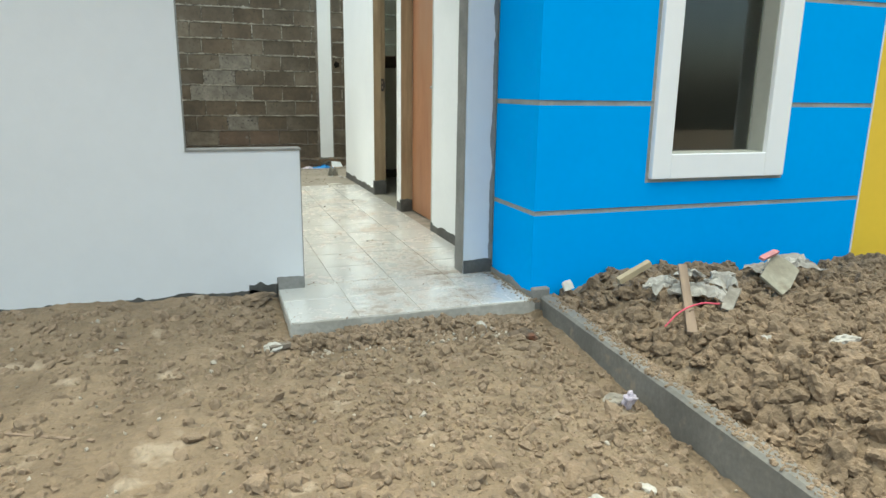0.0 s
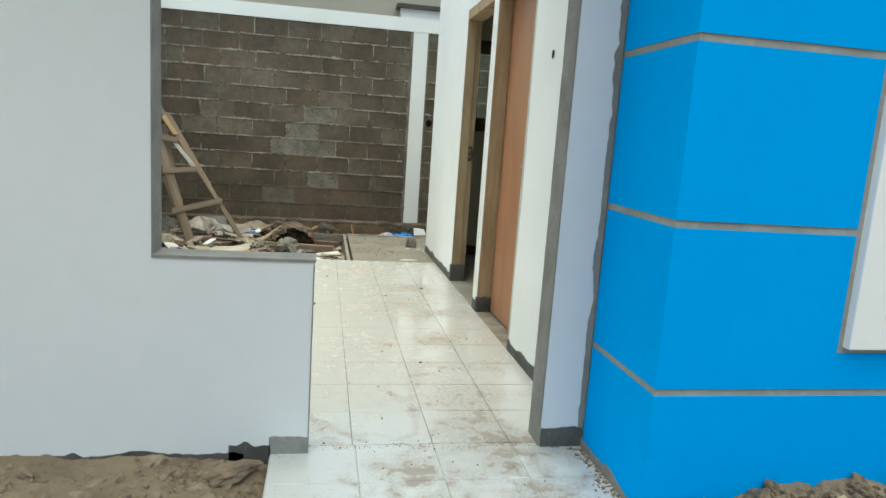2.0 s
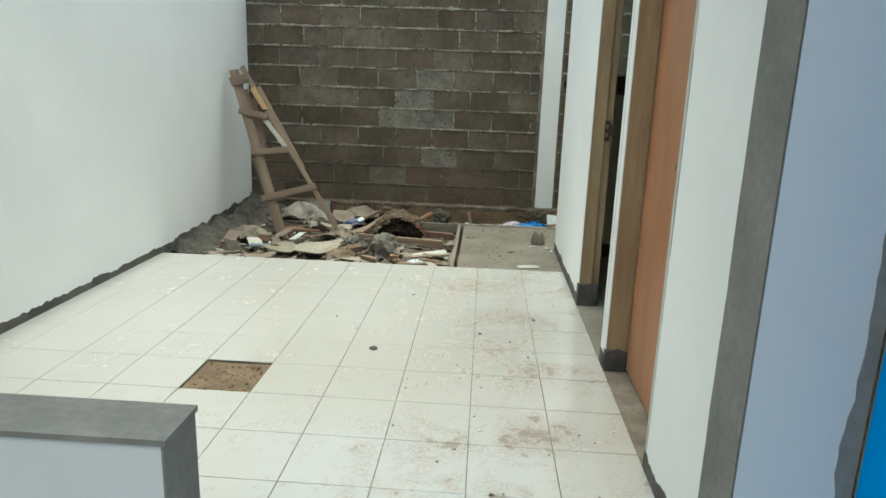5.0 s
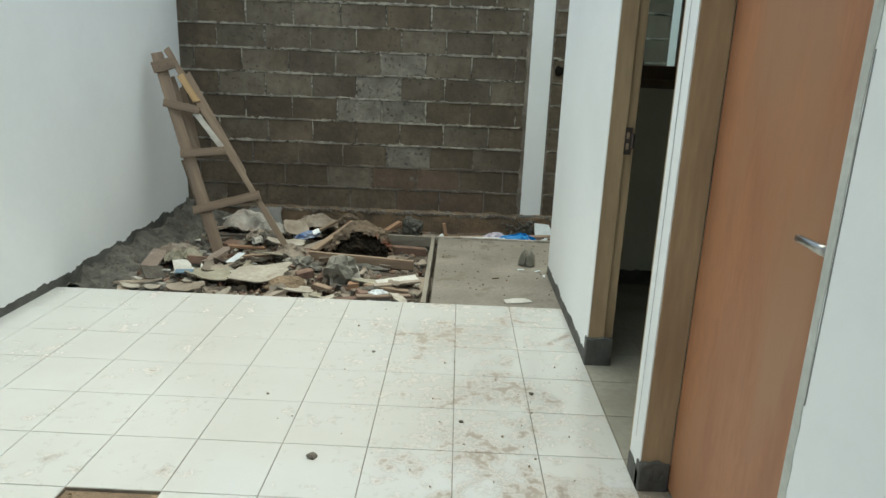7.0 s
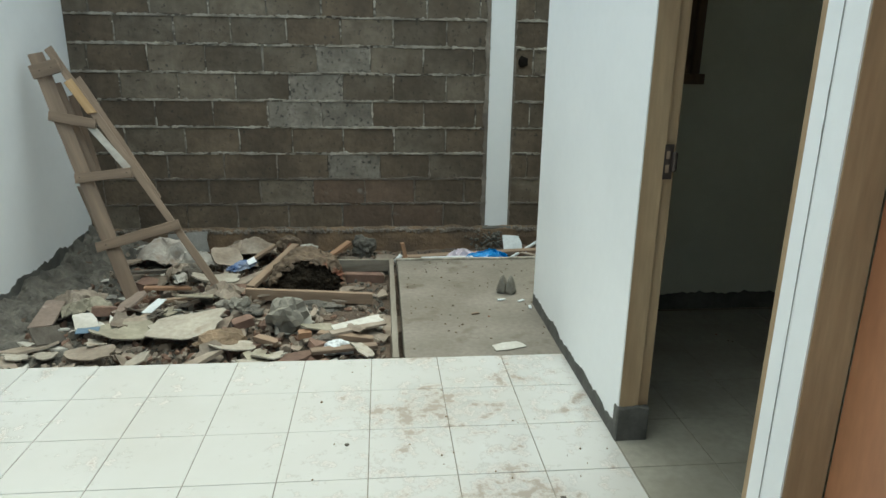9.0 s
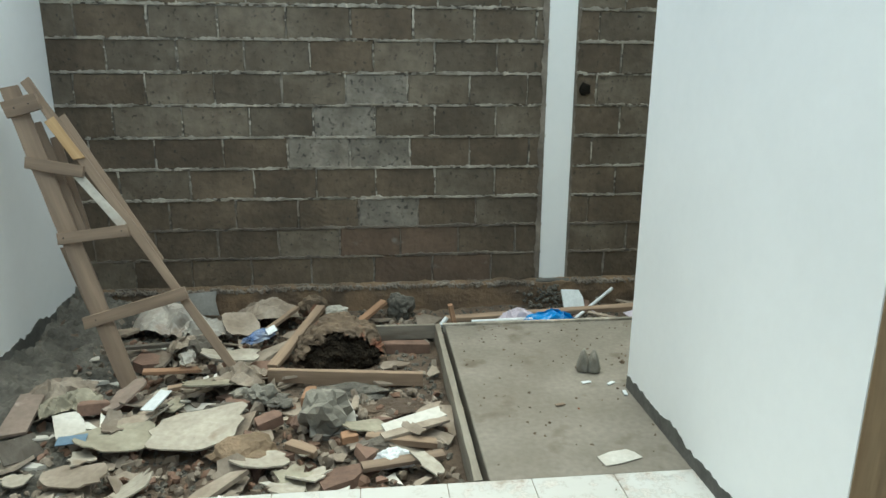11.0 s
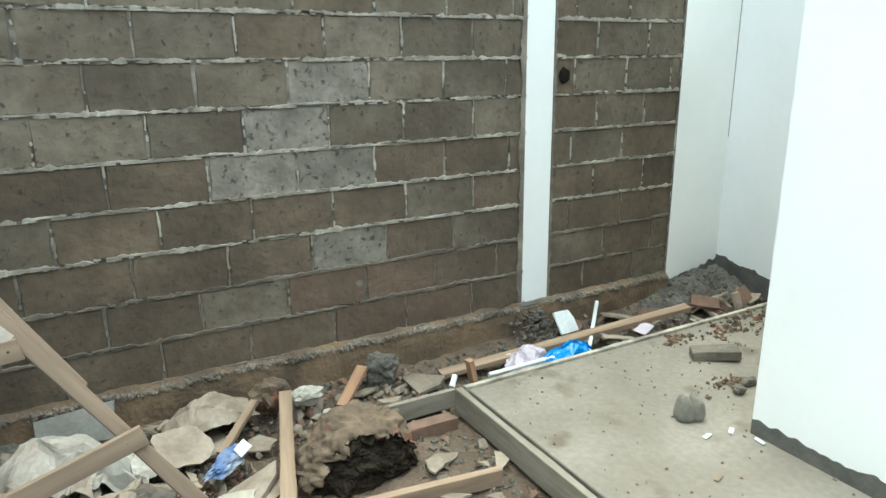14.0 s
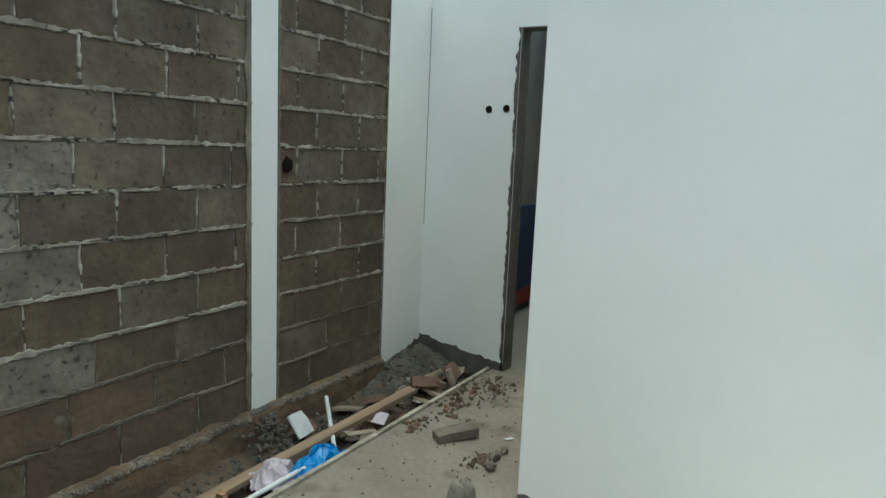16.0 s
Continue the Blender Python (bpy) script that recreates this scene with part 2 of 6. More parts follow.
M_PUTTY = material("pale_grey_filler", (0.60, 0.61, 0.56), (0.50, 0.51, 0.46), 0.85, scale=9, fine=50, bump=0.4, bump_scale=40, coords="W")
# grey plaster with the shade of a roofed space put into its colour
M_DARKROOM = material("shade_darkened_plaster", (0.17, 0.17, 0.155), (0.13, 0.13, 0.12), 0.85, scale=2, fine=25, coords="W", fine_mix=0.1)
M_NAVY = material("navy_painted_panel", (0.03, 0.045, 0.10), (0.025, 0.04, 0.085), 0.7, coords="W")
M_RED = material("dark_red_strip", (0.22, 0.03, 0.03), (0.18, 0.025, 0.025), 0.7, coords="W")


def tile_material():
    """Glazed off-white floor tile with trodden brown dirt on top."""
    m = bpy.data.materials.new("glazed_white_tile")
    m.use_nodes = True
    n, l = m.node_tree.nodes, m.node_tree.links
    b = n["Principled BSDF"]
    pos = n.new("ShaderNodeNewGeometry").outputs["Position"]
    sep = n.new("ShaderNodeSeparateXYZ")
    l.new(pos, sep.inputs[0])

    def tex(sc, det, w=0.0):
        t = n.new("ShaderNodeTexNoise")
        t.noise_dimensions = "4D"
        t.inputs["W"].default_value, t.inputs["Scale"].default_value, t.inputs["Detail"].default_value = w, sc, det
        t.inputs["Roughness"].default_value = 0.65
        l.new(pos, t.inputs["Vector"])
        return t.outputs["Fac"]

    def mrange(src, a, c, to0=0.0, to1=1.0):
        r = n.new("ShaderNodeMapRange")
        for k, v in (("From Min", a), ("From Max", c), ("To Min", to0), ("To Max", to1)):
            r.inputs[k].default_value = v
        l.new(src, r.inputs["Value"])
        return r.outputs["Result"]

    def math_node(op, a, c):
        x = n.new("ShaderNodeMath")
        x.operation = op
        for k, v in enumerate((a, c)):
            if isinstance(v, float):
                x.inputs[k].default_value = v
            else:
                l.new(v, x.inputs[k])
        return x.outputs[0]

    # the trodden line runs from the entrance along the wall to the yard
    walkway = math_node("MULTIPLY", mrange(sep.outputs["X"], 0.05, 0.9), mrange(sep.outputs["X"], 2.2, 1.2))
    door = mrange(sep.outputs["Y"], 4.6, 3.3)
    traffic = math_node("ADD", math_node("MULTIPLY", walkway, 0.07), math_node("MULTIPLY", door, 0.030))
    patchy = math_node("ADD", math_node("MULTIPLY", tex(3.2, 3.0, 4.0), 0.5), math_node("MULTIPLY", tex(17.0, 7.0), 0.6))
    stain = mrange(math_node("ADD", patchy, traffic), 0.615, 0.72)
    specks = mrange(tex(60.0, 2.0, 9.0), 0.70, 0.74)
    dirt = math_node("MAXIMUM", math_node("MULTIPLY", stain, 0.82), math_node("MULTIPLY", specks, 0.6))
    film = mrange(tex(1.6, 4.0, 2.0), 0.3, 0.75, 0.0, 0.35)

    def mix(fac, a, c):
        x = n.new("ShaderNodeMix")
        x.data_type = "RGBA"
        for sock, v in ((x.inputs[0], fac), (x.inputs[6], a), (x.inputs[7], c)):
            if isinstance(v, tuple):
                sock.default_value = (*v, 1)
            else:
                l.new(v, sock)
        return x.outputs[2]

    col = mix(film, (0.60, 0.605, 0.585), (0.46, 0.435, 0.385))
    col = mix(dirt, col, (0.25, 0.195, 0.145))
    l.new(col, b.inputs["Base Color"])
    l.new(math_node("ADD", mrange(film, 0.0, 0.35, 0.06, 0.14), math_node("MULTIPLY", dirt, 0.7)), b.inputs["Roughness"])
    bp = n.new("ShaderNodeBump")
    bp.inputs["Strength"].default_value, bp.inputs["Distance"].default_value = 0.4, 0.002
    l.new(dirt, bp.inputs["Height"])
    l.new(bp.outputs["Normal"], b.inputs["Normal"])
    b.inputs["IOR"].default_value = 1.95
    return m


M_TILE = tile_material()

# ---- mesh helpers ----


def box(bm, x0, x1, y0, y1, z0, z1, bevel=0.0):
    vs = [bm.verts.new((x, y, z)) for x in (x0, x1) for y in (y0, y1) for z in (z0, z1)]
    fs = [bm.faces.new([vs[i] for i in q]) for q in ((0, 1, 3, 2), (4, 6, 7, 5), (0, 4, 5, 1), (2, 3, 7, 6), (0, 2, 6, 4), (1, 5, 7, 3))]
    if bevel:
        edges = list({e for f in fs for e in f.edges})
        bmesh.ops.bevel(bm, geom=edges, offset=bevel, segments=1, affect="EDGES")
    return vs


def part(name, bm, mat, parent=None, label="", smooth=False):
    me = bpy.data.meshes.new(name)
    bmesh.ops.recalc_face_normals(bm, faces=bm.faces)
    if smooth:
        for f in bm.faces:
            f.smooth = True
    bm.to_mesh(me)
    bm.free()
    me.materials.append(mat)
    ob = new(name, me)
    if parent is not None:
        ob.parent = parent
    if label:
        ob["label"] = label
    return ob


def thing(name, bm, mat, label, category="", group="", kind="", smooth=False):
    return tagged(part(name, bm, mat, None, "", smooth), label, category, group, kind)


def root(name, at, label, category, group="", kind=""):
    e = new(name)
    e.empty_display_size = 0.1
    e.location = at
    return tagged(e, label, category, group, kind)


def boxes(name, rows, mat, label="", parent=None, bevel=0.0, kind="structure", category=""):
    bm = bmesh.new()
    for r in rows:
        box(bm, *r, bevel=bevel)
    ob = part(name, bm, mat, parent)
    if parent is None:
        tagged(ob, label, category, "", kind)
    elif label:
        ob["label"] = label
    return ob


def local_box(name, size, mat, parent, m, bevel=0.003, label=""):
    """A box of that size, centred, laid at the pose m under its parent."""
    bm = bmesh.new()
    a, b, c = (s / 2 for s in size)
    box(bm, -a, a, -b, b, -c, c, bevel=bevel)
    ob = part(name, bm, mat, parent, label)
    ob.matrix_basis = m
    return ob


def beam_pose(p, q, up=(0, 0, 1)):
    """A pose midway from p to q, with x along the way and z near up."""
    p, q = Vector(p), Vector(q)
    x = (q - p).normalized()
    z = (Vector(up) - x * x.dot(Vector(up))).normalized()
    y = z.cross(x)
    return Matrix.Translation((p + q) / 2) @ Matrix((x, y, z)).transposed().to_4x4()


def timber(name, p, q, width, thick, mat, parent=None, up=(0, 0, 1), label="", category="", group="", rough_end=0.0, seed=1):
    """A board from p to q: width across, thick along up, with slightly uneven edges."""
    rnd = random.Random(seed)
    length = (Vector(q) - Vector(p)).length
    bm = bmesh.new()
    steps = max(2, int(length / 0.12))
    rings = []
    for i in range(steps + 1):
        x = -length / 2 + length * i / steps
        w, h = width / 2 + rnd.uniform(-1, 1) * 0.002, thick / 2 + rnd.uniform(-1, 1) * 0.001
        dx = rnd.uniform(-1, 1) * rough_end if i in (0, steps) else 0
        c = min(w, h) * 0.15
        ring = [(-w + c, -h), (w - c, -h), (w, -h + c), (w, h - c), (w - c, h), (-w + c, h), (-w, h - c), (-w, -h + c)]
        rings.append([bm.verts.new((x + dx * (a / w), a, b)) for a, b in ring])
    for r, s in zip(rings, rings[1:]):
        for k in range(8):
            bm.faces.new((r[k], r[(k + 1) % 8], s[(k + 1) % 8], s[k]))
    bm.faces.new(rings[0][::-1])
    bm.faces.new(rings[-1])
    ob = part(name, bm, mat, parent, "" if parent is None else label)
    ob.matrix_basis = beam_pose(p, q, up)
    if parent is None:
        tagged(ob, label, category, group)
    return ob


def lump(bm, at, size, seed, sub=2, jag=0.35, squash=(1, 1, 1), turn=0.0):
    """An uneven clod added to bm."""
    made = bmesh.ops.create_icosphere(bm, subdivisions=sub, radius=1.0)["verts"]
    off = Vector((seed * 3.1, seed * 1.7, seed * 0.9))
    m = Matrix.Translation(at) @ Matrix.Rotation(turn, 4, "Z") @ Matrix.Diagonal((size * squash[0], size * squash[1], size * squash[2], 1))
    for v in made:
        d = 1 + jag * noise.noise(v.co * 1.3 + off) + jag * 0.5 * noise.noise(v.co * 3.1 + off)
        v.co = m @ (v.co * d)
    return made


def lump_proto(seed, sub, jag):
    bm = bmesh.new()
    lump(bm, (0, 0, 0), 1.0, seed, sub, jag)
    bm.verts.ensure_lookup_table()
    return np.array([v.co[:] for v in bm.verts]), [[v.index for v in f.verts] for f in bm.faces]


def scatter(name, places, mat, label, category="", kind="stuff", sub=1, jag=0.6, seed=5, parent=None, smooth=False):
    """Many clods in one mesh. places: rows of x, y, z, size."""
    rnd = random.Random(seed)
    protos = [lump_proto(k + seed, sub, jag) for k in range(12)]
    verts, faces, base = [], [], 0
    for x, y, z, s in places:
        pv, pf = rnd.choice(protos)
        e = Euler((rnd.uniform(0, 6.3), rnd.uniform(0, 6.3), rnd.uniform(0, 6.3))).to_matrix()
        mat3 = np.array(e) * np.array([s * rnd.uniform(0.7, 1.3), s * rnd.uniform(0.7, 1.3), s * rnd.uniform(0.5, 1.0)])
        verts.append(pv @ mat3.T + np.array([x, y, z]))
        faces += [[i + base for i in f] for f in pf]
        base += len(pv)
    me = bpy.data.meshes.new(name)
    me.from_pydata(np.concatenate(verts).tolist(), [], faces)
    me.materials.append(mat)
    for p in me.polygons:
        p.use_smooth = smooth
    return tagged(new(name, me), label, category, "", kind)


def sheet(name, xs, ys, height, mat, label, category="", kind="structure", smooth=True):
    """A surface over a grid of xs and ys, with heights from a function."""
    verts = [(x, y, height(x, y)) for y in ys for x in xs]
    w = len(xs)
    faces = [(j * w + i, j * w + i + 1, (j + 1) * w + i + 1, (j + 1) * w + i) for j in range(len(ys) - 1) for i in range(w - 1)]
    me = bpy.data.meshes.new(name)
    me.from_pydata(verts, [], faces)
    for p in me.polygons:
        p.use_smooth = smooth
    me.materials.append(mat)
    return tagged(new(name, me), label, category, "", kind)


def fbm(x, y, s, seed=0.0, octaves=4):
    v, a = 0.0, 1.0
    for _ in range(octaves):
        v += a * noise.noise(Vector((x * s, y * s, seed)))
        s, a, seed = s * 2.1, a * 0.5, seed + 7.3
    return v


def ragged_band(name, p, q, normal, low, top, amp, mat, label, seed=1.0, step=0.012, thick=0.003, rise=0.0, parent=None):
    """An unpainted strip at the foot of a wall, from p to q, with a torn upper edge."""
    p, q, nrm = Vector((*p, 0)), Vector((*q, 0)), Vector((*normal, 0)) * thick
    length = (q - p).length
    k = max(2, int(length / step))
    bm = bmesh.new()
    rows = []
    for i in range(k + 1):
        f = i / k
        at = p.lerp(q, f)
        h = top + rise * f + amp * noise.noise(Vector((f * length * 6, seed, 0))) + amp * 0.6 * noise.noise(Vector((f * length * 27, seed, 3)))
        h = max(h, low + 0.004)
        rows.append([bm.verts.new(v) for v in (at + nrm + Vector((0, 0, low)), at + nrm + Vector((0, 0, h)), at + Vector((0, 0, h)))])
    for a, b in zip(rows, rows[1:]):
        bm.faces.new((a[0], b[0], b[1], a[1]))
        bm.faces.new((a[1], b[1], b[2], a[2]))
    ob = part(name, bm, mat, parent)
    if parent is None:
        tagged(ob, label, "", "", "structure")
    return ob


def ragged_edge(name, at, axis_dir, normal, z0, z1, width, amp, mat, label, seed=1.0, step=0.015, thick=0.003):
    """An upright unpainted strip: from the line at, width along axis_dir, its far side torn."""
    at, ax, nrm = Vector((*at, 0)), Vector((*axis_dir, 0)), Vector((*normal, 0)) * thick
    k = max(2, int((z1 - z0) / step))
    bm = bmesh.new()
    rows = []
    for i in range(k + 1):
        z = z0 + (z1 - z0) * i / k
        w = max(0.003, width + amp * noise.noise(Vector((z * 6, seed, 0))) + amp * 0.7 * noise.noise(Vector((z * 25, seed, 4))))
        up = Vector((0, 0, z))
        rows.append([bm.verts.new(v) for v in (at + nrm + up, at + ax * w + nrm + up, at + ax * w + up)])
    for a, b in zip(rows, rows[1:]):
        bm.faces.new((a[0], b[0], b[1], a[1]))
        bm.faces.new((a[1], b[1], b[2], a[2]))
    return tagged(part(name, bm, mat), label, "", "", "structure")


def frange(a, b, step):
    k = max(1, round((b - a) / step))
    return [a + (b - a) * i / k for i in range(k + 1)]


# ---- structure ----
TOP = 2.9
FRONT = 3.54


def ground_height(x, y):
    if y > 3.6:
        return -0.4
    base = -0.060 + min(0.0, (y - 3.2) * 0.018)
    base += 0.058 * min(1.0, max(0.0, (0.32 - x) / 0.35)) * min(1.0, max(0.0, (y - 2.7) / 0.6))
    base += 0.02 * math.exp(-((x - 0.25) ** 2 / 0.06 + (y - 3.5) ** 2 / 0.05))
    base -= 0.035 * min(1.0, max(0.0, (x - 1.1) / 0.3)) * (1 if y < 3.0 else 0)
    if x > 1.45:
        k = min(1.0, (x - 1.45) / 0.35)
        base = base * (1 - k) + k * (0.03 + 0.05 * math.exp(-((x - 2.1) / 0.45) ** 2) - 0.05 * max(0, 1.8 - y))
    far = min(1.0, max(0.0, (abs(x) + abs(y - 1) - 6) / 20))
    rough = 1.6 if x > 1.55 else 1.0
    return base - 0.1 * far + rough * (0.016 * fbm(x, y, 1.4, 1) + 0.010 * fbm(x, y, 5, 2) + 0.014 * max(0.0, fbm(x, y, 14, 5, 3)) ** 1.5 - 0.006 * abs(fbm(x, y, 22, 8, 2)) + (0.013 * (0.45 - 1.6 * abs(noise.noise(Vector((x * 7.5, y * 7.5, 31.0))))) + 0.008 * (0.4 - 1.6 * abs(noise.noise(Vector((x * 19, y * 19, 13.0))))) if abs(x) < 4 and y > 0 else 0.0))


sheet("ground", [-60, -20, -8, -5, *frange(-3.2, 3.9, 0.014), 5, 8, 20, 60], [-60, -20, -8, -3, -1, *frange(0.2, 3.56, 0.014), 3.62, 8, 20, 60], ground_height, M_SOIL,
      "dry trodden brown soil in front of the house", "ground", smooth=False)

# front wall with its wide gap, low sill wall and entrance
boxes("wall_front", [(-5.5, -0.08, FRONT, 3.66, -0.3, TOP), (-0.08, 0.437, FRONT, 3.65, -0.3, 0.69), (-0.08, 1.31, FRONT + 0.01, 3.65, 2.45, TOP)],
      M_FACADE, "smooth pale grey-white painted front wall with a low sill wall beside the entrance")
boxes("pillar_trim", [(1.305, 1.473, 3.56, 3.69, 0.0, TOP)], M_FACADE, "pale painted entrance pillar with bare cement edges")
ragged_edge("trim", (1.305, 3.56), (0.0, 1.0), (-1, 0), 0.0, TOP, 0.128, 0.004, M_CEMENT, "bare cement side of the entrance pillar", 2, 0.03)
ragged_edge("trim", (1.473, 3.56), (-1.0, 0.0), (0, -1), 0.07, TOP, 0.022, 0.012, M_CEMENT, "ragged bare cement edge of the pillar", 8)
ragged_band("trim", (1.305, 3.56), (1.473, 3.56), (0, -1), -0.05, 0.075, 0.02, M_DARKCEM, "dark bare foot of the entrance pillar", 4)
boxes("sill", [(-0.08, 0.445, FRONT - 0.004, 3.655, 0.69, 0.70)], M_CEMENT, "bare cement capping of the low wall")
boxes("trim", [(-0.08, -0.076, FRONT - 0.002, 3.662, 0.70, TOP)], M_CEMENT, "bare cement reveal beside the gap in the front wall")
boxes("trim", [(0.437, 0.441, FRONT - 0.002, 3.652, 0.0, 0.69)], M_CEMENT, "bare cement end of the low wall")
ragged_band("trim", (0.17, FRONT), (0.31, FRONT), (0, -1), -0.25, 0.035, 0.03, M_DARKCEM, "dark smeared foot of the low wall", 27)
ragged_band("trim", (0.305, FRONT), (0.44, FRONT), (0, -1), -0.25, 0.062, 0.014, M_CEMENT, "dark bare foot of the low front wall", 7)
ragged_band("trim", (-3.2, FRONT), (0.22, FRONT), (0, -1), -0.25, 0.008, 0.022, M_DARKCEM, "dark bare foot of the front wall", 17)

west = boxes("wall_west", [(-1.54, -1.39, 3.66, 7.2, -0.3, TOP), (-1.54, -1.39, 7.2, 9.27, -0.3, TOP)], M_WHITE, "white painted side wall with a bare dark foot")
for v in west.data.vertices:
    if v.co.y > 9:
        v.co.x -= 0.05
ragged_band("trim", (-1.39, 3.66), (-1.39, 7.3), (1, 0), -0.02, 0.045, 0.02, M_DARKCEM, "dark bare foot of the side wall", 11)
ragged_band("trim", (-1.392, 7.3), (-1.44, 9.26), (1, 0), -0.2, 0.05, 0.03, M_DARKCEM, "dark bare foot of the side wall", 31, rise=0.05)

# wall with the two doors
boxes("wall_east", [(1.50, 1.62, 3.69, 4.73, -0.1, TOP), (1.50, 1.62, 4.73, 5.535, 2.10, TOP), (1.50, 1.62, 5.565, 5.65, -0.1, TOP), (1.50, 1.504, 5.535, 5.565, -0.1, 2.10), (1.50, 1.62, 5.535, 5.565, 2.10, TOP),
                    (1.50, 1.62, 5.65, 6.505, 2.10, TOP), (1.50, 1.504, 6.475, 6.505, -0.1, 2.10), (1.50, 1.62, 6.505, 7.86, -0.1, TOP)], M_WHITE, "white painted inner wall with two doorways")
for y0, y1, s in ((3.69, 4.73, 3), (5.535, 5.65, 5), (6.475, 7.86, 9)):
    ragged_band("trim", (1.50, y0), (1.50, y1), (-1, 0), -0.01, 0.058, 0.030, M_DARKCEM, "dark bare foot of the inner wall", s)
boxes("wall_room_back", [(1.62, 1.70, 7.74, 7.86, -0.1, TOP), (1.70, 2.24, 7.74, 7.86, -0.1, 1.22), (1.70, 2.24, 7.74, 7.86, 2.07, TOP), (2.24, 3.66, 7.74, 7.86, -0.1, TOP)],
      M_ROOM, "painted back wall of the inner room with a window")
ragged_band("trim", (1.62, 7.74), (3.6, 7.74), (0, -1), -0.01, 0.09, 0.03, M_DARKCEM, "dark bare foot of the room wall", 21)
boxes("wall_partition", [(1.62, 3.66, 5.48, 5.60, -0.1, TOP)], M_ROOM, "plain plastered wall between the rooms")
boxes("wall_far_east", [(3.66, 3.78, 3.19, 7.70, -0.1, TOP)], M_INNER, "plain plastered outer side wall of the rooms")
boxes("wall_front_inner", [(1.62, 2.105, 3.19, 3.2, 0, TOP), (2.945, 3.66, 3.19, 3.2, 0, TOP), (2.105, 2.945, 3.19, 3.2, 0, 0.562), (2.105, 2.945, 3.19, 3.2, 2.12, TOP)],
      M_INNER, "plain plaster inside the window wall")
boxes("floor_inner", [(1.62, 3.66, 3.2, 5.48, -0.1, 0.0)], M_SLAB, "bare concrete floor of the front room")

# blue window wall
blue = boxes("wall_blue", [(1.478, 2.105, 3.075, 3.19, -0.3, TOP), (2.945, 3.55, 3.075, 3.19, -0.3, TOP), (2.105, 2.945, 3.075, 3.19, -0.3, 0.562),
                           (2.105, 2.945, 3.075, 3.19, 2.12, TOP), (1.478, 1.62, 3.19, 3.56, -0.3, TOP)], M_GROOVE,
             "bright blue painted window wall divided by grey cement grooves")
levels = [(-0.2, 0.400), (0.424, 0.920), (0.944, 1.450), (1.474, 1.98), (2.004, 2.51), (2.534, TOP)]
for z0, z1 in levels:
    for x0, x1 in ((1.473, 3.546),):
        cuts = [(x0, x1, z0, z1)]
        if z1 > 0.55 and z0 < 2.15:
            cuts = [(x0, 2.084, z0, z1), (2.963, x1, z0, z1)]
            if z0 < 0.55:
                cuts.append((2.084, 2.963, z0, 0.543))
            if z1 > 2.15:
                cuts.append((2.084, 2.963, 2.15, z1))
        rows = [(a, b, 3.07, 3.075, c, d) for a, b, c, d in cuts] + [(1.473, 1.478, 3.075, 3.548, z0, z1)]
        boxes("painted_panel", rows, M_BLUE, "bright blue painted panel", blue)
ragged_band("trim", (1.472, 3.56), (1.472, 3.05), (-1, 0), -0.05, 0.03, 0.02, M_CEMENT, "bare cement foot beside the step", 14)

win = root("window_1", (2.57, 3.07, 0.562), "white framed fixed glass window in the blue wall", "window", "", "structure")
bm = bmesh.new()
for r in ((2.105, 2.215, 3.045, 3.19, 0.562, 2.12), (2.81, 2.945, 3.045, 3.19, 0.562, 2.12), (2.215, 2.81, 3.045, 3.19, 0.562, 0.685), (2.215, 2.81, 3.045, 3.19, 2.0, 2.12)):
    box(bm, *[v - o for v, o in zip(r, (2.57, 2.57, 3.07, 3.07, 0.562, 0.562))], bevel=0.003)
part("window_frame", bm, M_FRAME_WHITE, win, "white painted frame")
bm = bmesh.new()
for r in ((2.215, 2.22, 3.07, 3.188, 0.690, 2.0), (2.805, 2.81, 3.07, 3.188, 0.690, 2.0), (2.215, 2.81, 3.07, 3.188, 0.685, 0.690)):
    box(bm, *[v - o for v, o in zip(r, (2.57, 2.57, 3.07, 3.07, 0.562, 0.562))])
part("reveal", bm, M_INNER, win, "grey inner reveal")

M_GLASS = bpy.data.materials.new("clear_window_glass")
M_GLASS.use_nodes = True
for key, value in (("Transmission Weight", 1.0), ("Roughness", 0.03), ("IOR", 1.55), ("Base Color", (0.93, 0.97, 0.95, 1))):
    M_GLASS.node_tree.nodes["Principled BSDF"].inputs[key].default_value = value
bm = bmesh.new()
box(bm, 2.221 - 2.57, 2.804 - 2.57, 0.10, 0.106, 0.691 - 0.562, 1.998 - 0.562)
pane = part("pane", bm, M_GLASS, win, "clear glass reflecting the pale sky")
pane.visible_shadow = False

yel = boxes("wall_yellow", [(3.556, 7.5, 3.075, 3.2, -0.3, TOP)], M_YELLOW, "yellow painted wall of the next house")
boxes("trim", [(3.546, 3.556, 3.066, 3.19, -0.2, TOP)], M_FACADE, "pale painted line between the blue and yellow walls")

# floors
boxes("floor", [(-1.39, 1.62, 3.60, 5.10, -0.12, -0.003), (-1.39, 1.62, 5.40, 7.195, -0.12, -0.003), (-1.39, -0.30, 5.10, 5.40, -0.12, -0.003), (0.0, 1.62, 5.10, 5.40, -0.12, -0.003), (-0.30, 0.0, 5.10, 5.40, -0.12, -0.016), (1.62, 3.66, 5.60, 7.73, -0.12, -0.003)], M_GROUT, "grouted bed under glazed floor tiles")
boxes("ceiling", [(-1.54, 1.62, 2.9, 4.3, TOP, TOP + 0.08), (1.62, 3.78, 2.9, 7.85, TOP, TOP + 0.08)], M_CEIL, "plain ceiling boards over the house")

